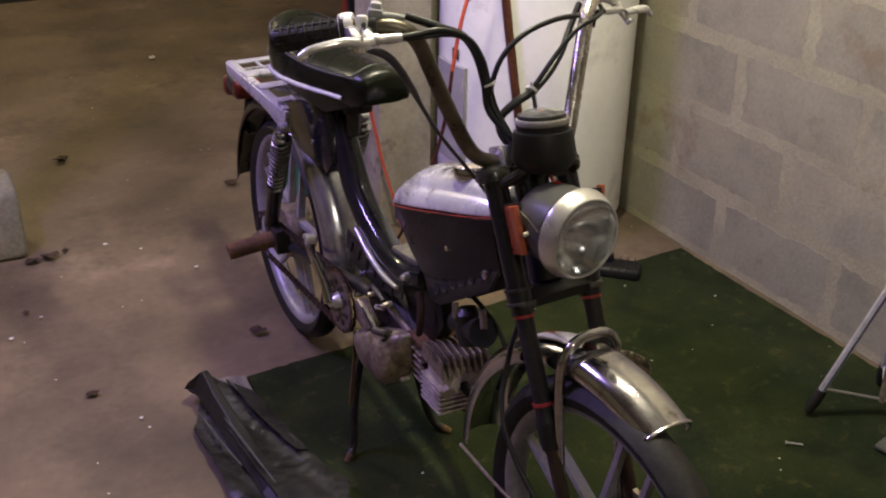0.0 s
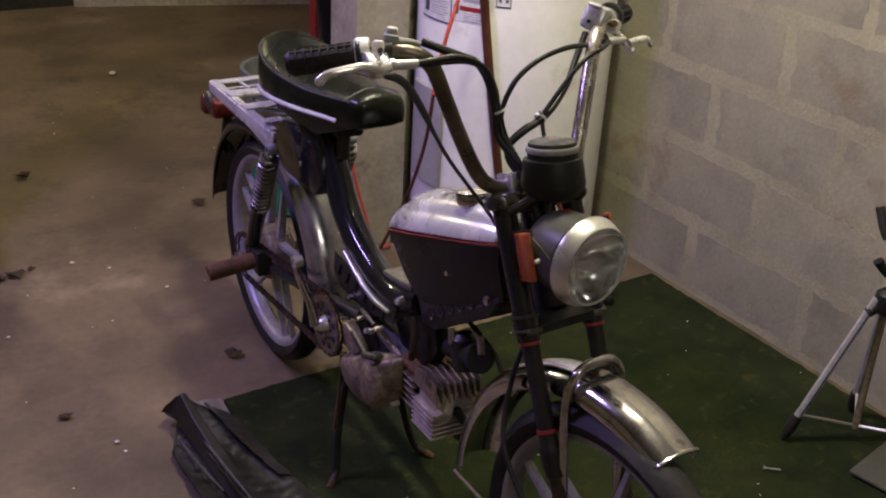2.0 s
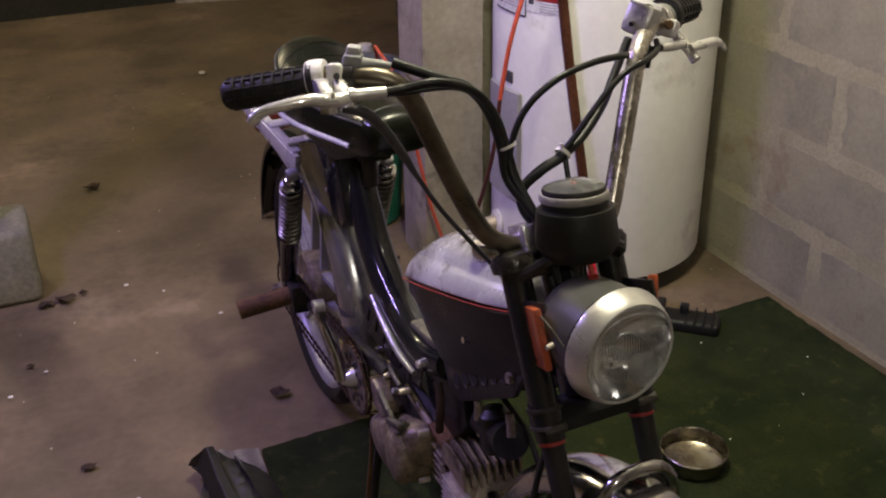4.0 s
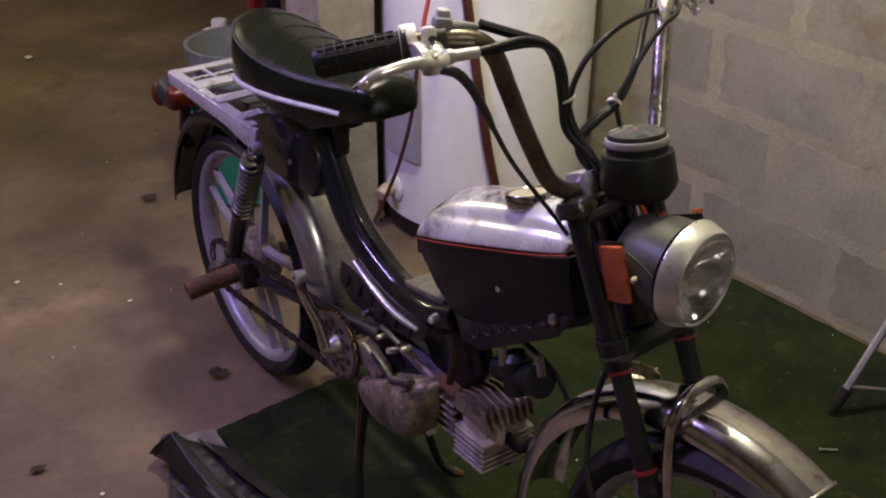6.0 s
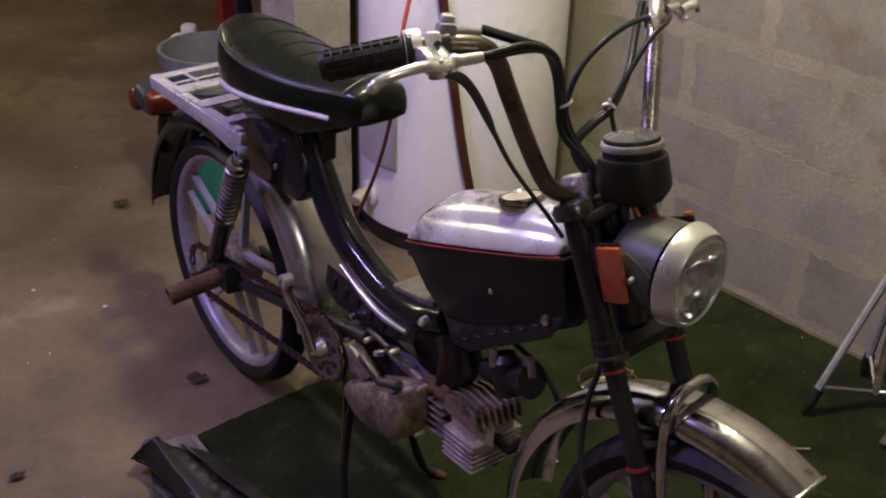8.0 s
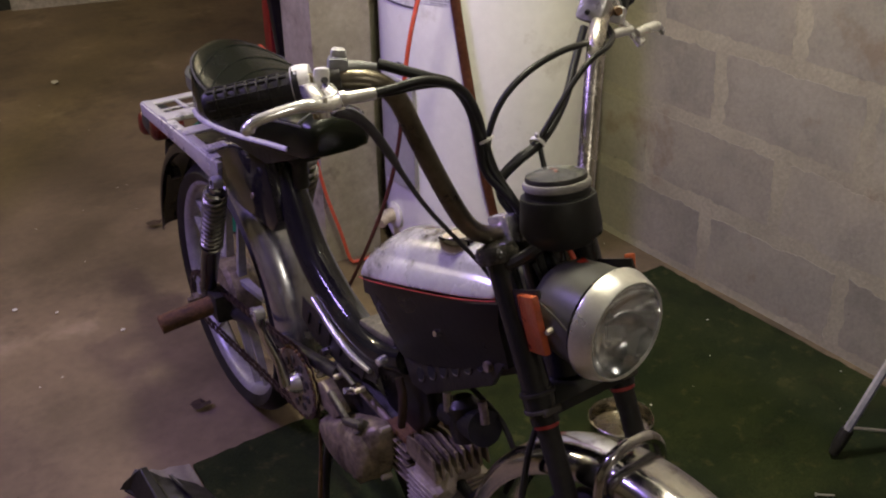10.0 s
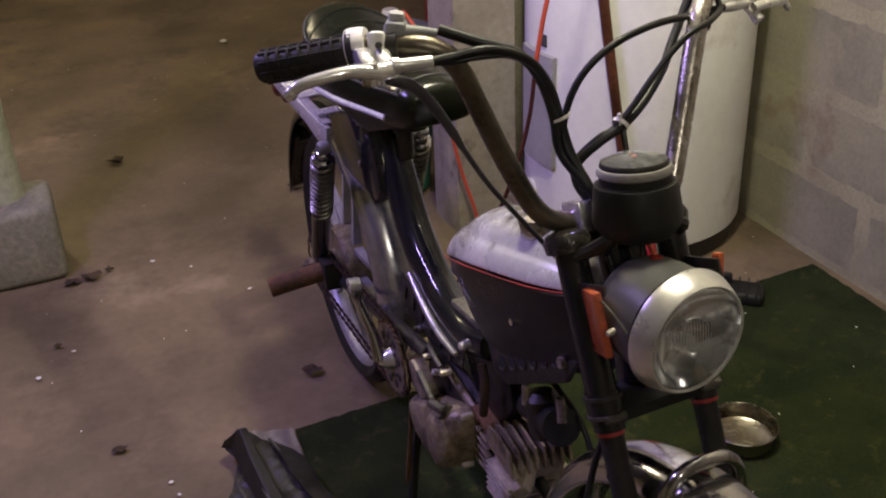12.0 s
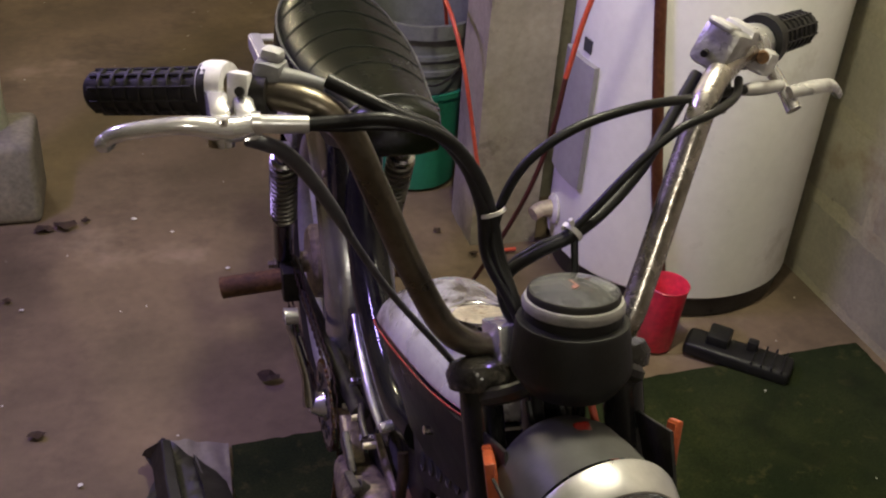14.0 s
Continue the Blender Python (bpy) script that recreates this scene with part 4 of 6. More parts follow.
def tank_ring(y, hb, zb, hc, zc, zt):
    """A section with flat leaning flanks, a soft crease and a low crown."""
    half = [(hb, zb), (hb * 0.985, zb + (zc - zb) * 0.12), (hb + (hc - hb) * 0.22, zb + (zc - zb) * 0.44), (hb + (hc - hb) * 0.62, zb + (zc - zb) * 0.80), (hc + (hb - hc) * 0.06, zc - 0.0025), (hc * 0.92, zc + (zt - zc) * 0.24), (hc * 0.70, zc + (zt - zc) * 0.64), (hc * 0.36, zc + (zt - zc) * 0.92)]
    ring = [(-a, z) for a, z in half] + [(0, zt)] + [(a, z) for a, z in half[::-1]] + [(0, zb - 0.004)]
    return [Vector((TX + a, y, z)) for a, z in ring]


TANK = [(1.492, 0.0600, 0.5780, 0.0540, 0.5840, 0.5870), (1.488, 0.0670, 0.5775, 0.0570, 0.5970, 0.6030), (1.472, 0.0685, 0.5810, 0.0540, 0.6200, 0.6300), (1.452, 0.0685, 0.5860, 0.0507, 0.6217, 0.6510), (1.410, 0.0680, 0.5970, 0.0503, 0.6334, 0.6660), (1.350, 0.0665, 0.6140, 0.0466, 0.6490, 0.6810), (1.290, 0.0625, 0.6300, 0.0437, 0.6629, 0.6920), (1.250, 0.0560, 0.6400, 0.0392, 0.6708, 0.6970), (1.222, 0.0485, 0.6470, 0.0340, 0.6750, 0.6980), (1.204, 0.0425, 0.6520, 0.0297, 0.6744, 0.6930), (1.196, 0.0385, 0.6540, 0.0269, 0.6666, 0.6770)]
tank = mid_part("fuel_tank", loft([tank_ring(*r) for r in TANK]), TANKMETAL, moped, "bare dusty silver fuel tank with creased flanks", 0.42)
tround = tank.modifiers.new("round", "SUBSURF")
tround.levels = tround.render_levels = 2
cap = mid_part("fuel_cap", lathe((TX - 0.010, 1.304, 0.678), (0, 0.22, 1), [(0.026, -0.008), (0.029, -0.003), (0.0315, 0.002), (0.0315, 0.014), (0.0295, 0.0165), (0.0275, 0.0150), (0, 0.0150)], 32), CHROME, tank, "rust-specked chrome filler cap")
mid_part("cap_rust", lathe((TX - 0.010, 1.304, 0.678), (0, 0.22, 1), [(0, 0.0156), (0.026, 0.0154)], 24), surf("rust_specks", (0.50, 0.44, 0.30), (0.66, 0.60, 0.46), 60, 0.4, 0.1, 0.5, 0.4, 200, 0.3, (0.16, 0.06, 0.02), 90, 0.4), cap)
for s in (-1, 1):
    mid_part("tank_seam", sweep([(TX + s * (hb + 0.0008), y, zb - 0.001) for y, hb, zb, hc, zc, zt in TANK[1:]], 0.0010, 8, 4), SEAMRED, tank, "red pinstripe seam")


def panel_ring(y, ztop, zbot, h, hb):
    c = CX - 0.003
    return [Vector((c - h, y, ztop)), Vector((c - h * 0.98, y, ztop - 0.03)), Vector((c - hb - 0.004, y, zbot + 0.02)), Vector((c - hb, y, zbot)), Vector((c + hb, y, zbot)), Vector((c + hb + 0.004, y, zbot + 0.02)), Vector((c + h * 0.98, y, ztop - 0.03)), Vector((c + h, y, ztop))]


belly = mid_part("belly_panel", loft([panel_ring(*s) for s in ((1.500, 0.574, 0.545, 0.056, 0.050), (1.470, 0.582, 0.496, 0.061, 0.042), (1.435, 0.590, 0.466, 0.063, 0.036), (1.38, 0.604, 0.476, 0.062, 0.035), (1.30, 0.624, 0.508, 0.061, 0.034), (1.22, 0.645, 0.546, 0.055, 0.032), (1.185, 0.655, 0.562, 0.043, 0.028))]), SATINBLACK, moped, "worn black side panel under the tank", 0.6)
mid_part("panel_bolt", lathe((0.700, 1.306, 0.565), (-1, 0, 0.1), [(0, 0.004), (0.0045, 0.004), (0.005, -0.006)], 8), CLEANCHROME, belly, "bright screw")
# pressed frame rail with slots below the panel
for s in (-1, 1):
    x = CX - 0.003 + s * 0.028
    rail = mid_part("slotted_rail", plate([(1.440, 0.462), (1.418, 0.424), (1.378, 0.426), (1.215, 0.524), (1.190, 0.566), (1.215, 0.563), (1.315, 0.512), (1.405, 0.467)], x - 0.004, x + 0.004, 0.0015), DUSTYBLACK, moped, "dusty slotted frame rail")
    for i in range(6):
        y = 1.390 - 0.030 * i
        z = 0.454 + 0.0180 * i
        # near-black disc paints the hole's shade, paler crescent its lit rim
        mid_part("slot", lathe((x + s * 0.004, y, z), (s, 0, 0), [(0, 0.0012), (0.0098, 0.0012), (0.0105, 0.0)], 16), HOLESHADE, rail)
        mid_part("slot_rim", sweep([(x + s * 0.005, y - 0.0108 * math.cos(a), z + 0.0108 * math.sin(a)) for a in (-2.0, -1.4, -0.7, 0.0, 0.5)], [0.0005, 0.0011, 0.0014, 0.0011, 0.0005], 6, 3), DARKALLOY, rail)
    mid_part("rail_bolt", lathe((x, 1.218, 0.552), (s, 0, 0), [(0, 0.012), (0.007, 0.011), (0.008, 0.0)], 10), ALLOY, rail)

# main step-through tube, seat post, rear frame
BX = 0.738
beam = [(BX, 1.868, 0.715), (BX, 1.846, 0.660), (BX, 1.806, 0.590), (BX, 1.768, 0.541), (BX, 1.716, 0.505), (BX, 1.650, 0.479), (BX, 1.590, 0.467), (BX, 1.530, 0.470), (BX + 0.004, 1.465, 0.492)]
part("main_tube", sweep(beam, [0.022, 0.024, 0.027, 0.028, 0.028, 0.027, 0.026, 0.025, 0.022], 20, 6), BLACKPAINT, moped, "glossy black step-through frame tube")
# left seam is bright metal in place of the gloss streak on black paint
for s in (-1, 1):
    part("tube_flange", sweep([(BX + s * 0.030, y - 0.006, z - 0.020) for x, y, z in beam[4:8]], [0.004, 0.006, 0.006, 0.004], 10, 5), SATINCHROME if s < 0 else BLACKPAINT, moped, "seam of the frame tube, the left one bright for the gloss")
part("frame_bolt", lathe((0.702, 1.472, 0.502), (-1, -0.2, 0), [(0, 0.010), (0.0050, 0.009), (0.0068, 0.005), (0.0068, -0.006)], 12), POLISHED, moped, "bright frame bolt")
rear_frame = rear_part("rear_frame", plate([(1.845, 0.665), (1.815, 0.60), (1.80, 0.545), (1.83, 0.516), (2.01, 0.518), (2.065, 0.55), (2.06, 0.62), (1.95, 0.655)], CX - 0.055, CX - 0.018, 0.008), BLACKPAINT, moped, "black rear frame box under the seat")
rear_part("frame_hole", lathe((CX - 0.056, 1.896, 0.563), (-1, 0, 0), [(0, 0.002), (0.005, 0.002), (0.006, 0)], 12), ALLOY, rear_frame)
rear_part("seat_post", sweep([(CX - 0.006, 1.800, 0.60), (CX - 0.012, 1.785, 0.70)], 0.014, 12, 1), DUSTYBLACK, moped)
rear_part("seat_boss", box((0.060, 0.050, 0.040), pose(CX + 0.000, 1.800, 0.665, 8, 0, 0), 0.010), DUSTYBLACK, moped)

# seat
PIPING = surf("scuffed_piping", (0.035, 0.034, 0.034), (0.07, 0.068, 0.07), 20, 0.4, 0.1)
QUILT = surf("dusty_seam", (0.0085, 0.0100, 0.0063), (0.0135, 0.0150, 0.0105), 30, 0.75, 0.1, spec=0.15)


SEATSET = pose(0.731, 1.842, 0.004, 0, 0, 3.9) @ pose(0, -1.86, 0)
# along the saddle: y, half width at the base, half width at the piping, base, piping, crown above the piping
SEAT = [(1.640, 0.0400, 0.0340, 0.7160, 0.7420, 0.0060), (1.646, 0.0500, 0.0450, 0.7070, 0.7482, 0.0120), (1.664, 0.0560, 0.0520, 0.7010, 0.7495, 0.0180), (1.700, 0.0600, 0.0550, 0.6980, 0.7468, 0.0200), (1.740, 0.0690, 0.0630, 0.6980, 0.7450, 0.0220), (1.790, 0.0800, 0.0730, 0.6970, 0.7450, 0.0230), (1.840, 0.0880, 0.0810, 0.6960, 0.7480, 0.0240), (1.900, 0.0920, 0.0850, 0.6950, 0.7540, 0.0260), (1.950, 0.0890, 0.0820, 0.6950, 0.7620, 0.0280), (1.988, 0.0800, 0.0740, 0.6960, 0.7720, 0.0270), (2.022, 0.0650, 0.0590, 0.7000, 0.7810, 0.0213), (2.048, 0.0430, 0.0370, 0.7080, 0.7850, 0.0137), (2.060, 0.0240, 0.0180, 0.7220, 0.7800, 0.0070)]


def seat_at(y):
    """The saddle's numbers at y, between the rows."""
    for a, b in zip(SEAT, SEAT[1:]):
        if y <= b[0]:
            f = (y - a[0]) / (b[0] - a[0])
            return tuple(p + (q - p) * f for p, q in zip(a, b))
    return SEAT[-1]


def seat_top(u, y):
    """A place on the cushion, u from -1 at one piping to 1 at the other."""
    _, hb, hp, zb, zp, c = seat_at(y)
    return Vector((u * hp, y, zp + c * (1 - u * u) ** 0.75))


def seat_ring(row):
    y, hb, hp, zb, zp, c = row
    half = [(hp, zp), (hp * 1.02 + 0.001, zp - 0.006), (hb, zp - (zp - zb) * 0.45), (hb, zb + 0.010), (hb * 0.94, zb), (hb * 0.5, zb - 0.004)]
    out = [Vector((x, y, z)) for x, z in half] + [Vector((0, y, zb - 0.004))] + [Vector((-x, y, z)) for x, z in half[::-1]]
    return out + [seat_top(u, y) for u in (-0.92, -0.75, -0.5, -0.25, 0, 0.25, 0.5, 0.75, 0.92)]


def on_seat(pts):
    return [SEATSET @ Vector(p) for p in pts]


fine = [seat_at(1.640 + 0.420 * i / 60) for i in range(61)]
seat = rear_part("seat", moved(loft([seat_ring(r) for r in fine]), SEATSET), VINYL, moped, "black vinyl saddle with a raised tail", 1.0)
for s in (-1, 1):
    rear_part("piping", sweep(on_seat([(s * hp, y, zp) for y, hb, hp, zb, zp, c in SEAT[2:]] + [(0, 2.066, 0.782)]), 0.0020, 8, 4), PIPING, seat, "raised black piping")
    rear_part("seat_trim", sweep(on_seat([(s * (hb + 0.001), y, zb + 0.011) for y, hb, hp, zb, zp, c in SEAT[3:10]]), 0.0045, 8, 4, squash=0.6), surf("pale_trim", (0.40, 0.39, 0.40), (0.50, 0.49, 0.50), 12, 0.4, 0.1), seat, "pale grey trim strip")
rear_part("nose_piping", sweep(on_seat([(-0.053, 1.675, 0.751)] + [seat_top(u, 1.675) for u in (-0.8, -0.4, 0, 0.4, 0.8)] + [(0.053, 1.675, 0.751)]), 0.0020, 8, 4), PIPING, seat)
for y in (1.755, 1.805, 1.855, 1.905, 1.955):
    rear_part("quilt_seam", sweep(on_seat([seat_top(u, y + 0.034 * (1 - u * u)) + Vector((0, 0, 0.0003)) for u in (-0.94, -0.7, -0.4, 0, 0.4, 0.7, 0.94)]), 0.0009, 6, 4), QUILT, seat)
rear_part("seat_pan", moved(plate([(1.68, 0.700), (2.02, 0.702), (2.00, 0.682), (1.96, 0.662), (1.80, 0.655), (1.72, 0.682)], -0.052, 0.052, 0.004), SEATSET), DUSTYBLACK, seat)

# luggage rack
RACK = pose(0.667, 1.954, 0.611, 0, 0, 4.7)


def rack_part(name, bm, parent, label=""):
    return rear_part(name, moved(bm, RACK), BAREALU, parent, label)


rack = rack_part("luggage_rack", plate([(-0.010, 0.006), (0.0, -0.030), (0.030, -0.034), (0.10, -0.014), (0.309, 0.018), (0.311, 0.040), (0.02, 0.005)], -0.005, 0.005, 0.002), moped, "satin silver luggage rack with deep side rails")
rack_part("rail", plate([(-0.010, 0.006), (0.0, -0.030), (0.030, -0.034), (0.10, -0.014), (0.309, 0.018), (0.311, 0.040), (0.02, 0.005)], 0.140, 0.150, 0.002), rack)
for y, w, t in ((0.300, 0.020, 0.006), (0.215, 0.034, 0.010), (0.135, 0.030, 0.006), (0.045, 0.024, 0.006)):
    rack_part("crossbar", box((0.148, w, t), pose(0.0725, y, 0.012 + 0.085 * y, 5, 0, 0), 0.002), rack)
rack_part("crossbar", box((0.007, 0.085, 0.005), pose(0.060, 0.262, 0.034, 5, 0, 0), 0.0015), rack)
rack_part("cross_wire", sweep([(0.0, 0.262, 0.031), (0.145, 0.262, 0.031)], 0.003, 8, 1), rack)
rack_part("rail_lip", box((0.016, 0.300, 0.004), pose(0.006, 0.160, 0.0235, 6.7, 0, 0), 0.001), rack)

# tail lamp
TAILRED = surf("dull_red_lens", (0.085, 0.012, 0.006), (0.14, 0.020, 0.010), 26, 0.35, 0.1, 0, 0.15, 160, 0.2)
tail = rear_part("tail_lamp", box((0.062, 0.075, 0.048), pose(0.752, 2.545, 0.518, 18, 0, 0), 0.014, seg=3), surf("dark_green_grey", (0.022, 0.028, 0.026), (0.04, 0.045, 0.04), 14, 0.4, 0.1), moped, "tail lamp with dark body")
rear_part("tail_lens", box((0.060, 0.040, 0.052), pose(0.750, 2.592, 0.507, 18, 0, 0), 0.014, seg=3), TAILRED, tail, "red tail lens")
rear_part("side_lens", box((0.072, 0.036, 0.050), pose(0.750, 2.490, 0.522, 18, 0, 0), 0.012, seg=3), TAILRED, tail, "red side lens")
rear_part("lamp_mount", sweep([(0.757, 2.50, 0.49), (0.757, 2.52, 0.44), (0.757, 2.50, 0.40)], 0.012, 10, 3), DUSTYBLACK, tail)

# shock absorbers
for s in (-1, 1):
    x0, x1 = CX + s * (0.110 if s < 0 else 0.066), CX + s * (0.092 if s < 0 else 0.076)
    a, b = Vector((x0, 1.918, 0.594)), Vector((x1, 2.100, 0.312))
    d = (b - a)
    ln = d.length
    d.normalize()
    sh = rear_part("shock_absorber", sweep([a + d * 0.02, b - d * 0.02], 0.0145, 14, 1), DUSTYBLACK, moped, "rear spring shock absorber")
    rear_part("eye", lathe(a, (1, 0, 0), [(0.006, -0.009), (0.010, -0.009), (0.0115, -0.004), (0.0115, 0.004), (0.010, 0.009), (0.006, 0.009)], 20), WHEELPAINT, sh)
    rear_part("spring_cap", lathe(a, d, [(0.007, 0.010), (0.011, 0.012), (0.0125, 0.021), (0.0195, 0.024), (0.0195, 0.030), (0.010, 0.031)], 20), CHROME, sh, "chrome spring cap")
    u = d.orthogonal().normalized()
    v = d.cross(u)
    coils, n = 12, 12 * 14
    rear_part("spring", sweep([a + d * (0.031 + (ln * 0.56 - 0.031) * i / n) + (u * math.cos(2 * math.pi * coils * i / n) + v * math.sin(2 * math.pi * coils * i / n)) * 0.0185 for i in range(n + 1)], 0.0036, 7, 1), SPRINGSTEEL, sh, "dull steel coil spring")
    rear_part("lower_body", sweep([a + d * (ln * 0.55), a + d * (ln * 0.60), b - d * 0.012], [0.021, 0.018, 0.016], 16, 3), BLACKPAINT, sh, "black lower shroud")
    rear_part("lower_eye", lathe(b, (1, 0, 0), [(0.006, -0.012), (0.017, -0.012), (0.017, 0.012), (0.006, 0.012)], 18), DUSTYBLACK, sh)

# swing arm, foot peg tube, chain, crank
for s in (-1, 1):
    arm = part("swing_arm", sweep([(0.748 + s * 0.046, 1.62, 0.392), (0.748 + s * 0.052, 1.80, 0.350), (0.748 + s * 0.058, 2.05, 0.292), (0.748 + s * 0.060, 2.18, 0.266)], 0.012, 12, 4), DUSTYBLACK, moped, "dull black swing arm")
    part("axle_nut", lathe((0.748 + s * 0.082, 2.179, 0.265), (s, 0, 0), [(0, 0.022), (0.007, 0.021), (0.008, 0.012), (0.013, 0.011), (0.014, 0)], 6), ALLOY, arm)
part("rear_axle", sweep([(0.655, 2.179, 0.265), (0.845, 2.179, 0.265)], 0.007, 10, 1), ALLOY, moped)
peg = rear_part("peg_tube", lathe((0.656, 2.073, 0.287), (-0.101, 0.012, -0.018), [(0.013, -0.015), (0.019, -0.01), (0.019, 0.102), (0.0165, 0.1035), (0.0150, 0.102), (0.0150, 0.02), (0, 0.02)], 24), RUST, moped, "rusty open tube standing out beside the wheel")
rear_part("peg_tube", lathe((0.836, 2.073, 0.300), (0.101, 0.012, -0.018), [(0.013, -0.015), (0.019, -0.01), (0.019, 0.048), (0.0165, 0.0495), (0.0150, 0.048), (0.0150, 0.02), (0, 0.02)], 24), RUST, moped, "rusty open tube standing out from the frame")
rear_part("peg_bracket", plate([(2.04, 0.315), (2.10, 0.315), (2.11, 0.27), (2.04, 0.26)], 0.655, 0.690, 0.004), DUSTYBLACK, peg)


def chain_point(f):
    """A point of the chain's loop round the front and rear sprockets."""
    fa, ra, R0, R1 = Vector((1.718, 0.330)), Vector((2.179, 0.265)), 0.062, 0.052
    per = [0.465, math.pi * R1, 0.465, math.pi * R0]
    f = f % 1.0 * sum(per)
    d = (ra - fa).normalized()
    n = Vector((-d.y, d.x))
    if f < per[0]:
        return fa + n * R0 + (ra + n * R1 - fa - n * R0) * (f / per[0])
    f -= per[0]
    if f < per[1]:
        a = f / R1
        return ra + n * (R1 * math.cos(a)) + d * (R1 * math.sin(a))
    f -= per[1]
    if f < per[2]:
        return ra - n * R1 + (fa - n * R0 - ra + n * R1) * (f / per[2])
    a = (f - per[2]) / R0
    return fa - n * (R0 * math.cos(a)) - d * (R0 * math.sin(a))


bm = bmesh.new()
LINKS = 104
for i in range(LINKS):
    p, q = chain_point(i / LINKS), chain_point((i + 1.05) / LINKS)
    mid, ang = (p + q) / 2, math.degrees(math.atan2(q.y - p.y, q.x - p.x))
    w = 0.0045 if i % 2 else 0.0030
    for s in (-1, 1):
        box(((0.0014), (q - p).length, 0.0085), pose(0.676 + s * w, mid.x, mid.y, ang, 0, 0), 0, bm)
part("chain", bm, DARKRUST, moped, "rusty drive chain")
bm = lathe((0.672, 1.709, 0.297), (-1, 0, 0), [(0.022, 0), (0.060, 0), (0.060, 0.004), (0.022, 0.004), (0.022, 0)], 36)
sprocket = mid_part("sprocket", bm, surf("oily_steel", (0.20, 0.17, 0.14), (0.32, 0.28, 0.24), 20, 0.45, 0.1, 0.8, 0.3, 100, 0.3, (0.12, 0.05, 0.02), 18, 0.5), moped, "rust-edged front sprocket with round holes")
for i in range(9):
    a = 2 * math.pi * i / 9
    mid_part("hole", lathe((0.6675, 1.709 + 0.042 * math.cos(a), 0.297 + 0.042 * math.sin(a)), (-1, 0, 0), [(0, 0.0012), (0.0068, 0.0012), (0.0075, 0.0)], 12), DUSTYBLACK, sprocket)
    mid_part("hole", lathe((0.6675, 1.709 + 0.029 * math.cos(a + 0.35), 0.297 + 0.029 * math.sin(a + 0.35)), (-1, 0, 0), [(0, 0.0012), (0.0038, 0.0012), (0.0043, 0.0)], 10), DUSTYBLACK, sprocket)
for i in range(34):
    a = 2 * math.pi * i / 34
    mid_part("tooth", box((0.004, 0.006, 0.005), pose(0.670, 1.709 + 0.062 * math.cos(a), 0.297 + 0.062 * math.sin(a), math.degrees(a), 0, 0), 0.001, seg=1), RUST, sprocket)
crank = mid_part("crank_arm", sweep([(0.650, 1.709, 0.297), (0.648, 1.728, 0.335), (0.636, 1.752, 0.385), (0.630, 1.750, 0.422)], [0.012, 0.009, 0.008, 0.010], 12, 5), CHROME, moped, "bent steel pedal crank without its pedal")
mid_part("crank_hub", lathe((0.672, 1.709, 0.297), (-1, 0, 0), [(0.020, 0), (0.017, 0.010), (0.013, 0.018), (0.009, 0.024), (0, 0.026)], 20), BRUSHED, crank)
mid_part("crank_eye", lathe((0.630, 1.750, 0.421), (-1, 0, 0), [(0.004, -0.01), (0.011, -0.01), (0.012, 0.008), (0.004, 0.010)], 16), BRUSHED, crank)

# engine: case, clutch cover, cylinder, carburettor
case = mid_part("engine_case", loft([[Vector((CX + sx, y, z)) for sx, z in ((-w, z0 + 0.02), (-w, z1 - 0.02), (-w + 0.02, z1), (w - 0.02, z1), (w, z1 - 0.02), (w, z0 + 0.02), (w - 0.02, z0), (-w + 0.02, z0))] for y, w, z0, z1 in ((1.70, 0.028, 0.29, 0.335), (1.67, 0.038, 0.25, 0.350), (1.60, 0.042, 0.225, 0.350), (1.52, 0.042, 0.22, 0.338), (1.46, 0.038, 0.235, 0.322), (1.42, 0.030, 0.25, 0.315))]), DUSTYBLACK, moped, "oily dark alloy engine case", 0.6)
COVER = ((1.668, 0.236), (1.648, 0.210), (1.620, 0.196), (1.557, 0.192), (1.505, 0.208), (1.470, 0.240), (1.457, 0.290), (1.460, 0.322), (1.474, 0.336), (1.53, 0.312), (1.60, 0.282), (1.650, 0.262))
cy, cz = 1.556, 0.256


def cover_ring(x, k):
    return [Vector((x, cy + (y - cy) * k, cz + (z - cz) * k)) for y, z in COVER]


cover = mid_part("clutch_cover", loft([cover_ring(0.722, 1.04), cover_ring(0.700, 1.03), cover_ring(0.686, 1.0), cover_ring(0.675, 0.92), cover_ring(0.668, 0.78), cover_ring(0.664, 0.5), cover_ring(0.663, 0.1)]), ALLOY, case, "smooth domed alloy engine cover", 0.9)
cround = cover.modifiers.new("round", "SUBSURF")
cround.levels = cround.render_levels = 2
mid_part("cover_lobe", loft([[Vector((x, y, z)) for y, z in ((1.560, 0.300), (1.500, 0.322), (1.472, 0.300), (1.470, 0.245), (1.500, 0.216), (1.535, 0.230))] for x in (0.690, 0.668)] + [[Vector((0.658, 1.512 + (y - 1.512) * 0.72, 0.268 + (z - 0.268) * 0.72)) for y, z in ((1.560, 0.300), (1.500, 0.322), (1.472, 0.300), (1.470, 0.245), (1.500, 0.216), (1.535, 0.230))]]), ALLOY, case, "raised round lobe of the cover", 0.9)
for y, z in ((1.455, 0.335), (1.46, 0.245), (1.53, 0.365), (1.60, 0.355), (1.665, 0.325), (1.59, 0.235), (1.52, 0.213)):
    mid_part("cover_screw", lathe((0.692, y, z), (-1, 0, 0), [(0, 0.007), (0.004, 0.007), (0.0048, 0.002), (0.0048, -0.01)], 8), PALEALLOY, case)
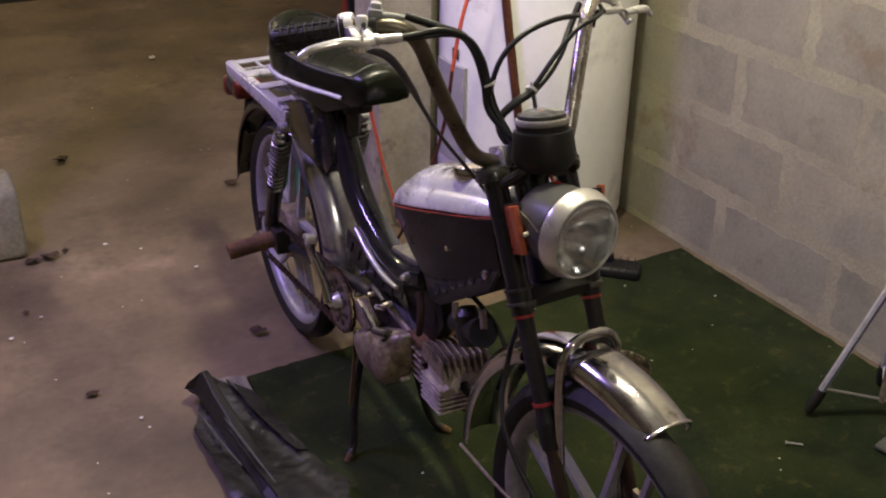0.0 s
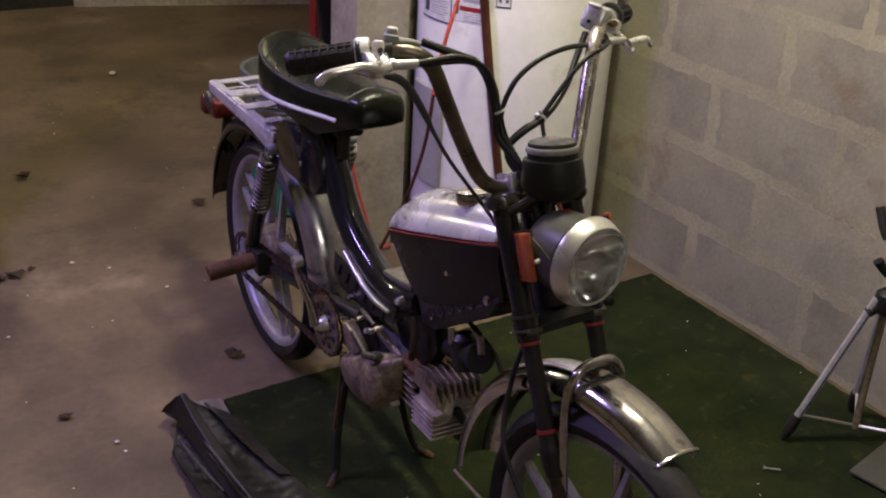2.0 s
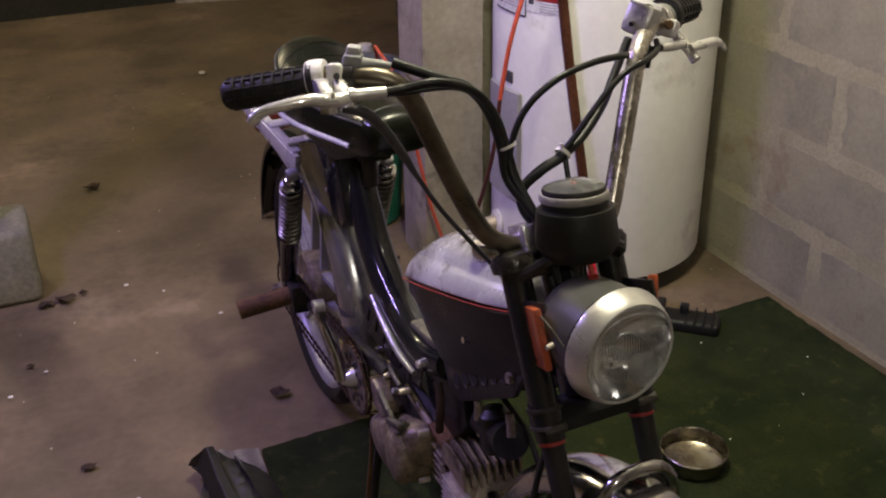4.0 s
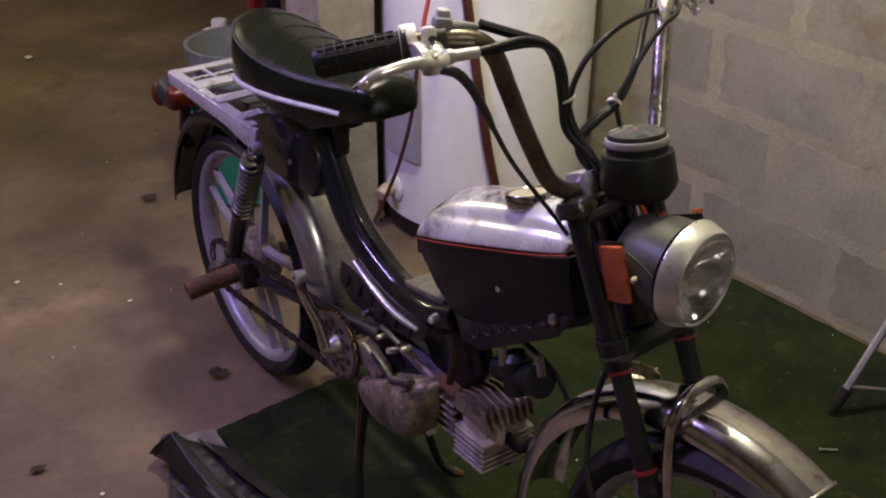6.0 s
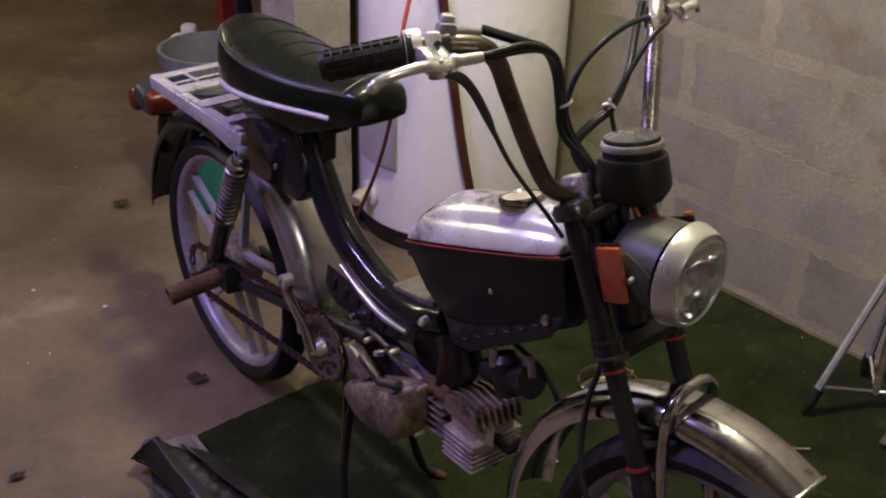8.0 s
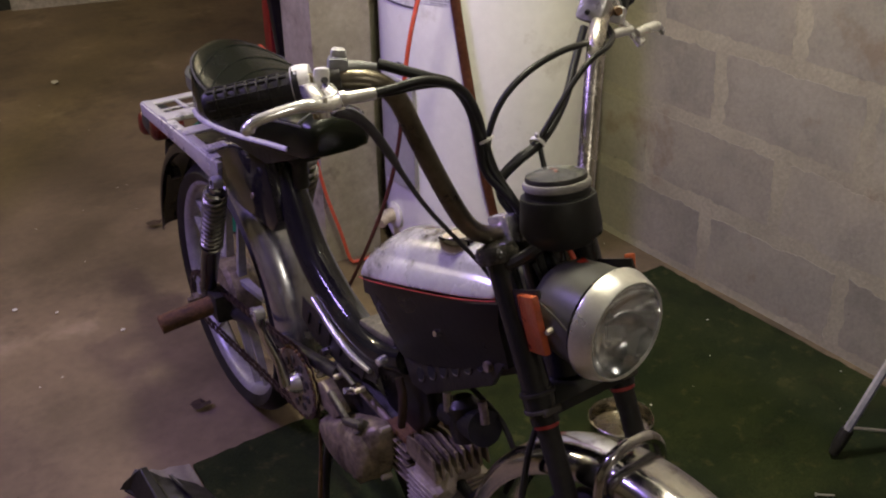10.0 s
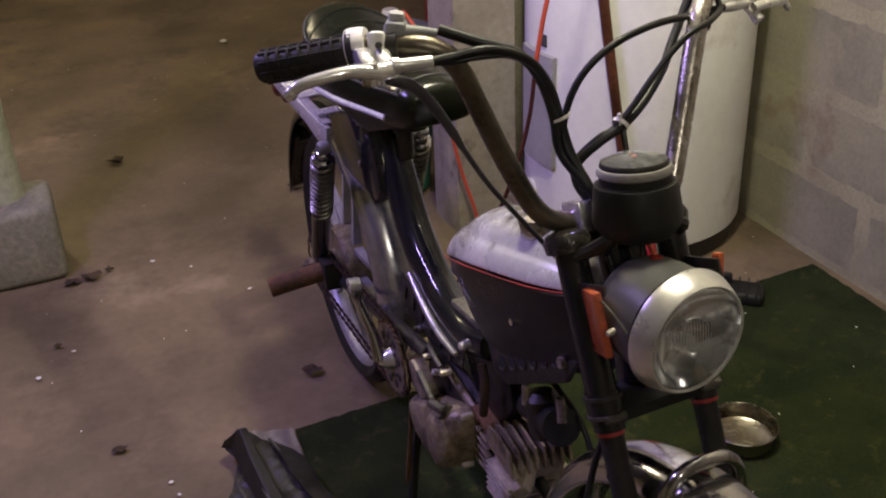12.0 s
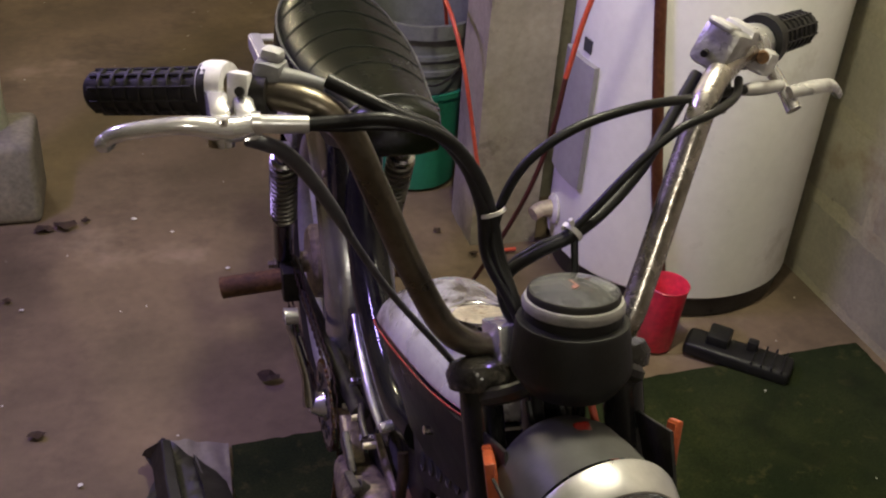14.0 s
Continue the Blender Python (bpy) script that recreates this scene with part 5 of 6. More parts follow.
mid_part("case_bolt", lathe((0.704, 1.691, 0.319), (-1, 0, 0), [(0, 0.009), (0.006, 0.008), (0.007, -0.02)], 8), CLEANCHROME, case, "bright hexagon bolt")
mid_part("case_bolt", lathe((0.700, 1.655, 0.372), (-1, 0, 0), [(0, 0.009), (0.006, 0.008), (0.007, -0.02)], 8), CLEANCHROME, case)
mid_part("case_lever", sweep([(0.700, 1.61, 0.366), (0.692, 1.57, 0.372), (0.692, 1.545, 0.366)], [0.005, 0.0045, 0.004], 10, 3), DARKALLOY, case)

mid_part("clutch_arm", sweep([(0.714, 1.580, 0.341), (0.714, 1.525, 0.334), (0.716, 1.468, 0.322)], [0.0055, 0.0062, 0.0068], 10, 3, squash=0.6), ALLOY, case, "dull alloy clutch arm")
mid_part("arm_bolt", lathe((0.700, 1.583, 0.334), (-1, 0, 0.3), [(0, 0.008), (0.0055, 0.007), (0.0065, -0.01)], 8), POLISHED, case, "bright hexagon bolt")
mid_part("cover_plate", plate([(1.655, 0.318), (1.640, 0.330), (1.626, 0.328), (1.575, 0.300), (1.600, 0.278), (1.655, 0.282)], 0.678, 0.700, 0.003), ALLOY, case, "stained alloy side plate")
mid_part("cover_rib", box((0.010, 0.060, 0.014), pose(0.677, 1.575, 0.318, 24, 0, 0), 0.003), DARKALLOY, case)
mid_part("cover_rib", box((0.012, 0.060, 0.010), pose(0.670, 1.515, 0.322, -20, 0, 0), 0.003), DARKALLOY, case)
mid_part("cover_pit", lathe((0.674, 1.500, 0.322), (-0.8, 0.1, 0.6), [(0.012, -0.01), (0.013, 0.004), (0.010, 0.004), (0.008, -0.003), (0, -0.004)], 20), DARKALLOY, case, "oily recess")
CYL = pose(CX - 0.006, 1.480, 0.300, 2, 0, 0) @ Matrix.Scale(0.93, 4)
barrel = mid_part("cylinder", moved(lathe((0, 0, 0), (0, -1, 0), [(0, -0.03), (0.036, -0.03), (0.036, 0.085), (0, 0.085)], 28), CYL), DUSTYBLACK, moped, "finned alloy cylinder")
for i in range(5):
    mid_part("fin", moved(box((0.098, 0.075, 0.0042), pose(0, -0.030, -0.046 + 0.0145 * i), 0.0015, seg=1), CYL), ALLOY, barrel)
mid_part("barrel_top", moved(box((0.088, 0.070, 0.014), pose(0, -0.030, 0.026), 0.004), CYL), RUST, barrel, "rust-stained cylinder top")
head = mid_part("cylinder_head", moved(box((0.088, 0.070, 0.062), pose(0, -0.115, -0.010), 0.010), CYL), PALEALLOY, moped, "pale alloy cylinder head")
for i in range(6):
    mid_part("fin", moved(box((0.108, 0.080, 0.0045), pose(0, -0.115, -0.066 + 0.0105 * i), 0.0015, seg=1), CYL), PALEALLOY, head)
for i in range(8):
    x = -0.048 + 0.0137 * i
    bm = plate([(-0.072, 0.018), (-0.160, 0.012), (-0.150, 0.048), (-0.100, 0.056), (-0.074, 0.050)], x - 0.0022, x + 0.0022, 0.0)
    mid_part("fin", moved(bm, CYL), ALLOY, head)
FACET = ((0.737, 1.400, 0.316), (0.737, 1.342, 0.320), (0.716, 1.322, 0.296), (0.703, 1.338, 0.276), (0.703, 1.404, 0.284))
bm = loft([[Vector(q) for q in FACET], [Vector(q) + Vector((0.014, 0, -0.016)) for q in FACET]])
bmesh.ops.recalc_face_normals(bm, faces=bm.faces)
bmesh.ops.bevel(bm, geom=bm.edges[:], offset=0.002, segments=2, affect="EDGES", profile=0.5)
mid_part("head_face", bm, PALEALLOY, head, "pale cast facet of the head")
mid_part("spark_plug", moved(sweep([(0, -0.15, -0.015), (0, -0.185, -0.02), (0.01, -0.20, 0.005)], [0.010, 0.008, 0.007], 10, 3), CYL), PLASTIC, head, "black plug cap")
mid_part("plug_lead", sweep([(CX, 1.235, 0.330), (CX + 0.01, 1.225, 0.38), (CX + 0.01, 1.26, 0.43), (CX, 1.33, 0.46)], 0.004, 8, 5), RUBBER, head)
# plain black plate, added to close the gap above the cylinder
part("engine_hanger", plate([(1.42, 0.480), (1.400, 0.43), (1.435, 0.372), (1.53, 0.372), (1.57, 0.43), (1.50, 0.490)], 0.738, 0.768, 0.006), SATINBLACK, moped, "black plate filling the gap below the frame")
part("breather_hose", sweep([(0.717, 1.452, 0.478), (0.716, 1.441, 0.455), (0.714, 1.440, 0.425), (0.718, 1.452, 0.392)], 0.0065, 10, 5), DARKRUST, moped, "brown perished rubber hose")
carb = mid_part("carburettor", lathe((CX - 0.012, 1.315, 0.408), (0, 0.25, 1), [(0, -0.030), (0.020, -0.028), (0.023, -0.012), (0.021, 0.012), (0.024, 0.016), (0.024, 0.026), (0.015, 0.036), (0, 0.037)], 24), DUSTYBLACK, moped, "grimy carburettor")
mid_part("carb_body", sweep([(CX - 0.012, 1.36, 0.40), (CX - 0.012, 1.30, 0.412), (CX - 0.014, 1.262, 0.425)], [0.018, 0.02, 0.026], 16, 3), PLASTIC, carb, "black air filter cup")
mid_part("fuel_tap", sweep([(CX - 0.012, 1.272, 0.462), (CX - 0.012, 1.268, 0.448), (CX - 0.014, 1.262, 0.432)], 0.0065, 8, 3), ALLOY, carb, "bright fuel tap")
mid_part("fuel_tap", sweep([(CX - 0.03, 1.330, 0.452), (CX - 0.034, 1.322, 0.428)], 0.006, 8, 2), ALLOY, carb)
mid_part("exhaust_header", sweep([(CX + 0.0, 1.37, 0.235), (CX + 0.03, 1.385, 0.195), (CX + 0.06, 1.46, 0.17), (CX + 0.075, 1.60, 0.18), (CX + 0.085, 1.75, 0.20), (CX + 0.095, 2.00, 0.235)], [0.010, 0.010, 0.012, 0.014, 0.022, 0.024], 14, 6), DARKRUST, moped, "rusty exhaust pipe")
for pts in ([(0.712, 1.660, 0.285), (0.690, 1.664, 0.20), (0.676, 1.662, 0.10), (0.668, 1.650, 0.030), (0.655, 1.640, 0.011)], [(0.784, 1.660, 0.285), (0.806, 1.664, 0.20), (0.828, 1.664, 0.10), (0.846, 1.652, 0.030), (0.866, 1.636, 0.011)]):
    leg = part("stand_leg", sweep(pts, [0.008, 0.0075, 0.0075, 0.0075, 0.008], 10, 5), DUSTYBLACK, moped, "grimy black centre stand leg")
    part("stand_foot", sweep([pts[-1], tuple(Vector(pts[-1]) + (Vector(pts[-1]) - Vector(pts[-2])).normalized() * 0.022 + Vector((0, 0, 0.006)))], [0.009, 0.007], 10, 2), RUST, leg, "worn pale rusty foot")
part("stand_bar", sweep([(0.700, 1.662, 0.24), (0.796, 1.662, 0.24)], 0.008, 10, 1), DARKRUST, moped)
part("stand_spring", sweep([(0.686 + 0.006 * math.cos(i * 1.1), 1.664 + 0.006 * math.sin(i * 1.1), 0.29 - i * 0.0012) for i in range(50)], 0.0016, 6, 1), DARKRUST, moped)
part("stand_strap", sweep([(0.679, 1.662, 0.262), (0.677, 1.660, 0.222), (0.668, 1.653, 0.160), (0.664, 1.651, 0.128)], [0.004, 0.006, 0.008, 0.008], 8, 3, squash=0.4), RUST, moped, "rusty strap")
# perforated guard plate behind the sprocket
guard = mid_part("guard_plate", plate([(1.745, 0.43), (1.755, 0.39), (1.72, 0.365), (1.62, 0.36), (1.50, 0.385), (1.49, 0.42), (1.60, 0.412), (1.69, 0.425)], 0.708, 0.711, 0.001), DUSTYBLACK, moped, "black slotted guard plate")
for i in range(6):
    mid_part("slot", box((0.003, 0.009, 0.028), pose(0.7065, 1.725 - 0.037 * i, 0.402 - 0.003 * i, 25, 0, 0), 0.001, seg=1), PLASTIC, guard)
mid_part("step_rubber", box((0.060, 0.11, 0.016), pose(CX, 1.530, 0.452, -6, 0, 0), 0.006), STEPRUBBER, moped, "worn pale foot rubber on the frame tube")
# ---- water heater in the corner ----
HC = Vector((1.596, 2.503, 0))
HR = 0.274
heater = thing("water_heater", (HC.x, HC.y, 0.0), "tall white enamel water heater standing in the corner", "water heater")
part("jacket", lathe((HC.x, HC.y, 0), (0, 0, 1), [(0, 0.045), (HR - 0.008, 0.045), (HR, 0.053), (HR, 1.40), (HR - 0.02, 1.43), (0, 1.44)], 72), ENAMEL, heater, "white enamel jacket")
part("base_ring", lathe((HC.x, HC.y, 0), (0, 0, 1), [(HR - 0.03, 0.0), (HR - 0.010, 0.0), (HR - 0.006, 0.046), (HR - 0.03, 0.046)], 60), DUSTYBLACK, heater, "dark base ring")


def on_heater(a, z, d=0.0):
    return Vector((HC.x + (HR + d) * math.cos(radians(a)), HC.y + (HR + d) * math.sin(radians(a)), z))


def patch(a0, a1, z0, z1, d0, d1, n=14, bm=None):
    """A curved piece that lies on the jacket."""
    rows = []
    for i in range(n + 1):
        a = a0 + (a1 - a0) * i / n
        rows.append([on_heater(a, z0, d0), on_heater(a, z1, d0), on_heater(a, z1, d1), on_heater(a, z0, d1)])
    return loft(rows, bm)


cover = part("thermostat_cover", patch(170, 197, 0.230, 0.505, 0.001, 0.014), GREYPAINT, heater, "grey thermostat cover")
part("cover_clip", patch(184, 190, 0.520, 0.548, 0.001, 0.004, 4), INK, heater)
label = part("label", patch(173, 198.2, 0.690, 0.93, 0.0008, 0.0016), PAPER, heater, "white printed label with red headings")
part("right_panel", patch(198.9, 221, 0.705, 0.93, 0.0008, 0.0016), PAPER, label)
for a0, a1, z0, z1, mt in ((173.5, 198, 0.753, 0.769, REDPAINT), (204, 220.5, 0.733, 0.745, REDPAINT), (173.2, 198, 0.776, 0.780, INK), (198.2, 198.9, 0.690, 0.928, INK), (173, 198.2, 0.688, 0.692, INK), (206, 220.5, 0.756, 0.766, GREYPAINT)):
    part("heading", patch(a0, a1, z0, z1, 0.0016, 0.0022, 8), mt, label)
for i in range(6):
    part("text_bar", patch(182, 196 - 2 * (i % 2), 0.742 - 0.007 * i, 0.7445 - 0.007 * i, 0.0016, 0.0021, 4), GREYPAINT, label)
    part("text_bar", patch(175, 196 - 4 * (i % 3), 0.80 + 0.014 * i, 0.804 + 0.014 * i, 0.0016, 0.0021, 4), GREYPAINT, label)
    if i < 4:
        part("text_bar", patch(207, 219 - 3 * (i % 2), 0.726 - 0.006 * i, 0.7285 - 0.006 * i, 0.0016, 0.0021, 4), GREYPAINT, label)
        part("text_bar", patch(201, 219 - 2 * (i % 2), 0.785 + 0.012 * i, 0.788 + 0.012 * i, 0.0016, 0.0021, 4), GREYPAINT, label)
part("pictogram", patch(175.5, 180, 0.706, 0.745, 0.0016, 0.0022, 4), INK, label)
part("pictogram", patch(200.5, 203.5, 0.722, 0.745, 0.0016, 0.0022, 4), INK, label)
tag = part("rating_label", patch(225, 233, 0.755, 0.86, 0.0008, 0.0016, 4), PAPER, heater, "small rating label with a dark border")
for a0, a1, z0, z1 in ((225, 225.5, 0.755, 0.86), (232.5, 233, 0.755, 0.86), (225, 233, 0.755, 0.758)):
    part("border", patch(a0, a1, z0, z1, 0.0016, 0.0021, 3), INK, tag)
for i in range(4):
    part("text_bar", patch(226.5, 228, 0.768 + 0.018 * i, 0.777 + 0.018 * i, 0.0016, 0.0022, 2), INK, tag)
    part("text_bar", patch(230, 231.5, 0.768 + 0.018 * i, 0.777 + 0.018 * i, 0.0016, 0.0022, 2), INK, tag)
valve = part("drain_valve", sweep([on_heater(176, 0.125, -0.005), on_heater(176, 0.125, 0.03), on_heater(178, 0.118, 0.055)], [0.022, 0.018, 0.016], 16, 3), surf("pale_brass", (0.42, 0.36, 0.26), (0.55, 0.48, 0.36), 20, 0.4, 0.1, 0.3), heater, "pale drain valve")
part("valve_flange", lathe(on_heater(176, 0.125, 0.0), on_heater(176, 0.125, 1.0) - on_heater(176, 0.125, 0.0), [(0.012, 0.0), (0.034, 0.0), (0.036, 0.005), (0.028, 0.011), (0.012, 0.011)], 24), WHITEPLASTIC, valve)

# discharge pipe leaning against the heater, orange and dark cords
solid("copper_pipe", sweep([on_heater(246, 0.004, 0.016), on_heater(238.3, 0.20, 0.013), on_heater(232.5, 0.345, 0.013), on_heater(221.3, 0.70, 0.013), on_heater(214, 1.0, 0.013), on_heater(205, 1.5, 0.014), on_heater(200, 2.2, 0.014)], 0.0115, 14, 5), COPPER, (1.48, 2.25, 0.0), "dark brown pipe leaning before the water heater", "pipe")
cord = solid("hanging_cord", sweep([(1.385, 2.08, 1.60), (1.285, 2.15, 1.10), (1.226, 2.185, 0.85), (1.187, 2.19, 0.712), (1.167, 2.195, 0.59)], 0.0048, 10, 8), REDCORD, (1.05, 2.38, 0.0), "orange-red cord hanging in front of the heater", "cord")
part("dark_run", sweep([(1.167, 2.195, 0.59), (1.158, 2.205, 0.474), (1.135, 2.23, 0.34), (1.100, 2.28, 0.19), (1.070, 2.34, 0.06), (1.046, 2.38, 0.009), (1.00, 2.41, 0.005)], 0.0046, 10, 8), DARKCORD, cord, "darker lower run of the cord")
solid("extension_cord", sweep([(1.150, 2.905, 0.41), (1.130, 2.862, 0.480), (1.098, 2.785, 0.548), (1.080, 2.70, 0.560), (1.082, 2.625, 0.535), (1.098, 2.578, 0.455), (1.1236, 2.57, 0.33), (1.150, 2.57, 0.205), (1.182, 2.57, 0.093), (1.200, 2.56, 0.012), (1.22, 2.55, 0.006), (1.25, 2.55, 0.006)], 0.0045, 10, 8), REDCORD, (1.200, 2.56, 0.0), "orange-red extension cord running from the pail down to the floor", "cord")

# buckets behind the moped
bucket = thing("bucket", (1.095, 2.965, 0.0), "green plastic bucket on the floor beside the stub wall", "bucket")
part("shell", lathe((1.095, 2.965, 0), (0, 0, 1), [(0, 0.004), (0.105, 0.0), (0.112, 0.006), (0.135, 0.255), (0.142, 0.258), (0.142, 0.270), (0.132, 0.270), (0.108, 0.012), (0, 0.010)], 40), GREENPLASTIC, bucket)
pail = thing("pail", (1.104, 2.965, 0.012), "dirty grey plastic pail stacked in the green bucket", "bucket")
part("shell", lathe((1.104, 2.965, 0), (0, 0, 1), [(0.0000, 0.0200), (0.0967, 0.0140), (0.1116, 0.2350), (0.1153, 0.3102), (0.1246, 0.3130), (0.1246, 0.3243), (0.1172, 0.3271), (0.1190, 0.3497), (0.1283, 0.3525), (0.1283, 0.3638), (0.1209, 0.3666), (0.1265, 0.4042), (0.1395, 0.4080), (0.1395, 0.4418), (0.1283, 0.4418), (0.0930, 0.0300), (0.0000, 0.0250)], 44), GREYPLASTIC, pail, "ribbed grey shell")
part("bail", sweep([(0.973, 2.965, 0.404), (0.988, 2.870, 0.350), (1.104, 2.820, 0.300), (1.198, 2.880, 0.350), (1.235, 2.965, 0.404)], 0.003, 8, 6), DUSTYBLACK, pail, "wire handle")
jug = thing("jug", (1.336, 3.594, 0.0), "white plastic jug with a handle on the far floor", "jug")
part("body", lathe((1.336, 3.594, 0), (0, 0, 1), [(0, 0.0), (0.062, 0.0), (0.068, 0.008), (0.068, 0.165), (0.060, 0.195), (0.036, 0.240), (0.024, 0.265), (0.022, 0.282), (0, 0.282)], 28), WHITEPLASTIC, jug)
part("cap", lathe((1.336, 3.594, 0), (0, 0, 1), [(0.0, 0.300), (0.023, 0.300), (0.026, 0.296), (0.026, 0.278), (0, 0.278)], 20), WHITEPLASTIC, jug, "white screw cap")
part("handle", sweep([(1.314, 3.594, 0.268), (1.285, 3.590, 0.270), (1.268, 3.588, 0.250), (1.268, 3.588, 0.205), (1.284, 3.590, 0.180)], 0.010, 10, 5), WHITEPLASTIC, jug)
jack = thing("hand_truck", (1.37, 3.26, 0.0), "dark upright hand truck standing behind the stub wall", "hand truck")
part("upright", box((0.050, 0.035, 1.3), pose(1.345, 3.26, 0.655, 0, -5, 0), 0.010), DUSTYBLACK, jack)
part("upright", box((0.030, 0.035, 1.3), pose(1.505, 3.26, 0.655, 0, -5, 0), 0.010), DUSTYBLACK, jack)
for z in (0.35, 0.75, 1.15):
    part("cross_bar", box((0.15, 0.020, 0.030), pose(1.425 - (z - 0.655) * 0.087, 3.26, z), 0.006), DUSTYBLACK, jack)
part("toe_plate", box((0.26, 0.14, 0.01), pose(1.48, 3.20, 0.006), 0.003), DUSTYBLACK, jack)
solid("red_post", box((0.062, 0.062, 2.26), pose(1.555, 3.75, 1.132), 0.008), REDPAINT, (1.555, 3.75, 0.0), "red painted square post far behind the stub wall", "post")

# plinth and post
solid("concrete_plinth", box((0.42, 0.19, 0.202), pose(-0.008, 2.925, 0.095, 0, 0, 0), 0.020, seg=4), surf("pale_concrete", (0.175, 0.160, 0.125), (0.255, 0.235, 0.190), 6, 0.85, 0.1, 0, 0.5, 70, 0.3, (0.26, 0.22, 0.17), 5, 0.4), (-0.008, 2.925, 0.0), "pale rough concrete plinth under a post", "plinth")
post = solid("steel_post", lathe((0.082, 2.95, 0), (0, 0, 1), [(0, 0.186), (0.064, 0.186), (0.064, 0.194), (0.060, 0.24), (0.060, 2.28), (0, 2.28)], 32), surf("old_green_white_paint", (0.30, 0.31, 0.22), (0.40, 0.40, 0.30), 5, 0.6, 0.1, 0, 0.2, 60, 0.2, (0.2, 0.18, 0.12), 8, 0.3), (0.082, 2.95, 0.186), "round painted steel post on the concrete plinth", "post")

# crumpled black bag with its dull grey lining, on the floor edge of the mat
def crumple(rows, cols, place, name, material, label, category, loc):
    bm = bmesh.new()
    g = [[bm.verts.new(place(i / rows, j / cols)) for j in range(cols + 1)] for i in range(rows + 1)]
    for i in range(rows):
        for j in range(cols):
            bm.faces.new((g[i][j], g[i + 1][j], g[i + 1][j + 1], g[i][j + 1]))
    return solid(name, bm, material, loc, label, category, angle=0.9)


def slab(outline, thick, lift, sag, seed):
    """A stiff folded flap: a ragged outline with thickness, rippled along its length."""
    bm = bmesh.new()
    pts = []
    for a, b in zip(outline, outline[1:] + outline[:1]):
        for k in range(8):
            q = Vector(a).lerp(Vector(b), k / 8)
            pts.append(q + Vector((0.004 * noise.noise(q * 30 + Vector((seed, 0, 0))), 0.004 * noise.noise(q * 30 + Vector((0, seed, 0))), 0)))
    f = bm.faces.new([bm.verts.new(q) for q in pts])
    bmesh.ops.triangulate(bm, faces=[f])
    for _ in range(3):
        bmesh.ops.subdivide_edges(bm, edges=[e for e in bm.edges if e.calc_length() > 0.016], cuts=1)
        bmesh.ops.triangulate(bm, faces=bm.faces)
    for v in bm.verts:
        w = v.co.copy()
        v.co.z += lift + sag * noise.noise(Vector((w.x * 26 + w.y * 6, w.y * 5, seed))) + 0.3 * sag * noise.noise(w * 60 + Vector((0, 0, seed)))
    ext = bmesh.ops.extrude_face_region(bm, geom=bm.faces[:])
    for g in ext["geom"]:
        if isinstance(g, bmesh.types.BMVert):
            g.co.z += thick
    return bm


bag = thing("bin_bag", (0.49, 1.75, 0.0), "folded black plastic sheeting lying in stiff flaps on the floor", "plastic sheeting")
part("flap", slab([(0.392, 1.862, 0), (0.412, 1.905, 0), (0.430, 1.950, 0), (0.470, 1.880, 0), (0.500, 1.60, 0), (0.505, 1.45, 0), (0.385, 1.45, 0), (0.400, 1.66, 0)], 0.004, 0.010, 0.014, 3.1), BAGPLASTIC, bag)
part("flap", slab([(0.410, 1.975, 0.020), (0.442, 1.992, 0.036), (0.490, 1.945, 0.030), (0.545, 1.76, 0.012), (0.590, 1.60, 0.008), (0.615, 1.545, 0.006), (0.575, 1.46, 0.006), (0.470, 1.52, 0.014), (0.452, 1.70, 0.026), (0.436, 1.905, 0.024)], 0.005, 0.020, 0.016, 7.7), BAGPLASTIC, bag)
part("flap", slab([(0.490, 1.945, 0.024), (0.540, 1.885, 0.016), (0.555, 1.78, 0.012), (0.575, 1.655, 0.010), (0.545, 1.66, 0.020), (0.505, 1.82, 0.034)], 0.004, 0.026, 0.010, 12.3), BAGPLASTIC, bag)
bm = loft([[Vector(q) for q in ring] for ring in (
    ((0.404, 1.985, 0.030), (0.436, 2.002, 0.036), (0.440, 1.985, 0.052), (0.410, 1.966, 0.058)),
    ((0.420, 1.962, 0.040), (0.452, 1.974, 0.046), (0.455, 1.955, 0.086), (0.441, 1.949, 0.092)),
    ((0.426, 1.880, 0.034), (0.466, 1.885, 0.040), (0.462, 1.876, 0.072), (0.444, 1.874, 0.074)),
    ((0.438, 1.760, 0.026), (0.482, 1.765, 0.030), (0.478, 1.760, 0.050), (0.456, 1.758, 0.052)),
    ((0.452, 1.600, 0.018), (0.500, 1.605, 0.020), (0.496, 1.600, 0.030), (0.474, 1.598, 0.032)),
    ((0.470, 1.470, 0.010), (0.515, 1.475, 0.010), (0.512, 1.472, 0.014), (0.490, 1.470, 0.014)))])
bmesh.ops.bevel(bm, geom=bm.edges[:], offset=0.002, segments=1, affect="EDGES", profile=0.5)
part("folded_end", bm, BAGPLASTIC, bag, "stiff folded end standing off the floor", 0.4)
for pts in ([(0.437, 1.940, 0.058), (0.446, 1.83, 0.056), (0.462, 1.70, 0.050), (0.478, 1.585, 0.044)], [(0.492, 1.935, 0.062), (0.510, 1.84, 0.052), (0.528, 1.775, 0.040)], [(0.412, 1.89, 0.028), (0.424, 1.78, 0.028), (0.440, 1.68, 0.030)]):
    part("crease", sweep(pts, [0.002, 0.0032, 0.0032, 0.002], 8, 6, squash=0.6), BAGCREASE, bag, "pale line along a fold")
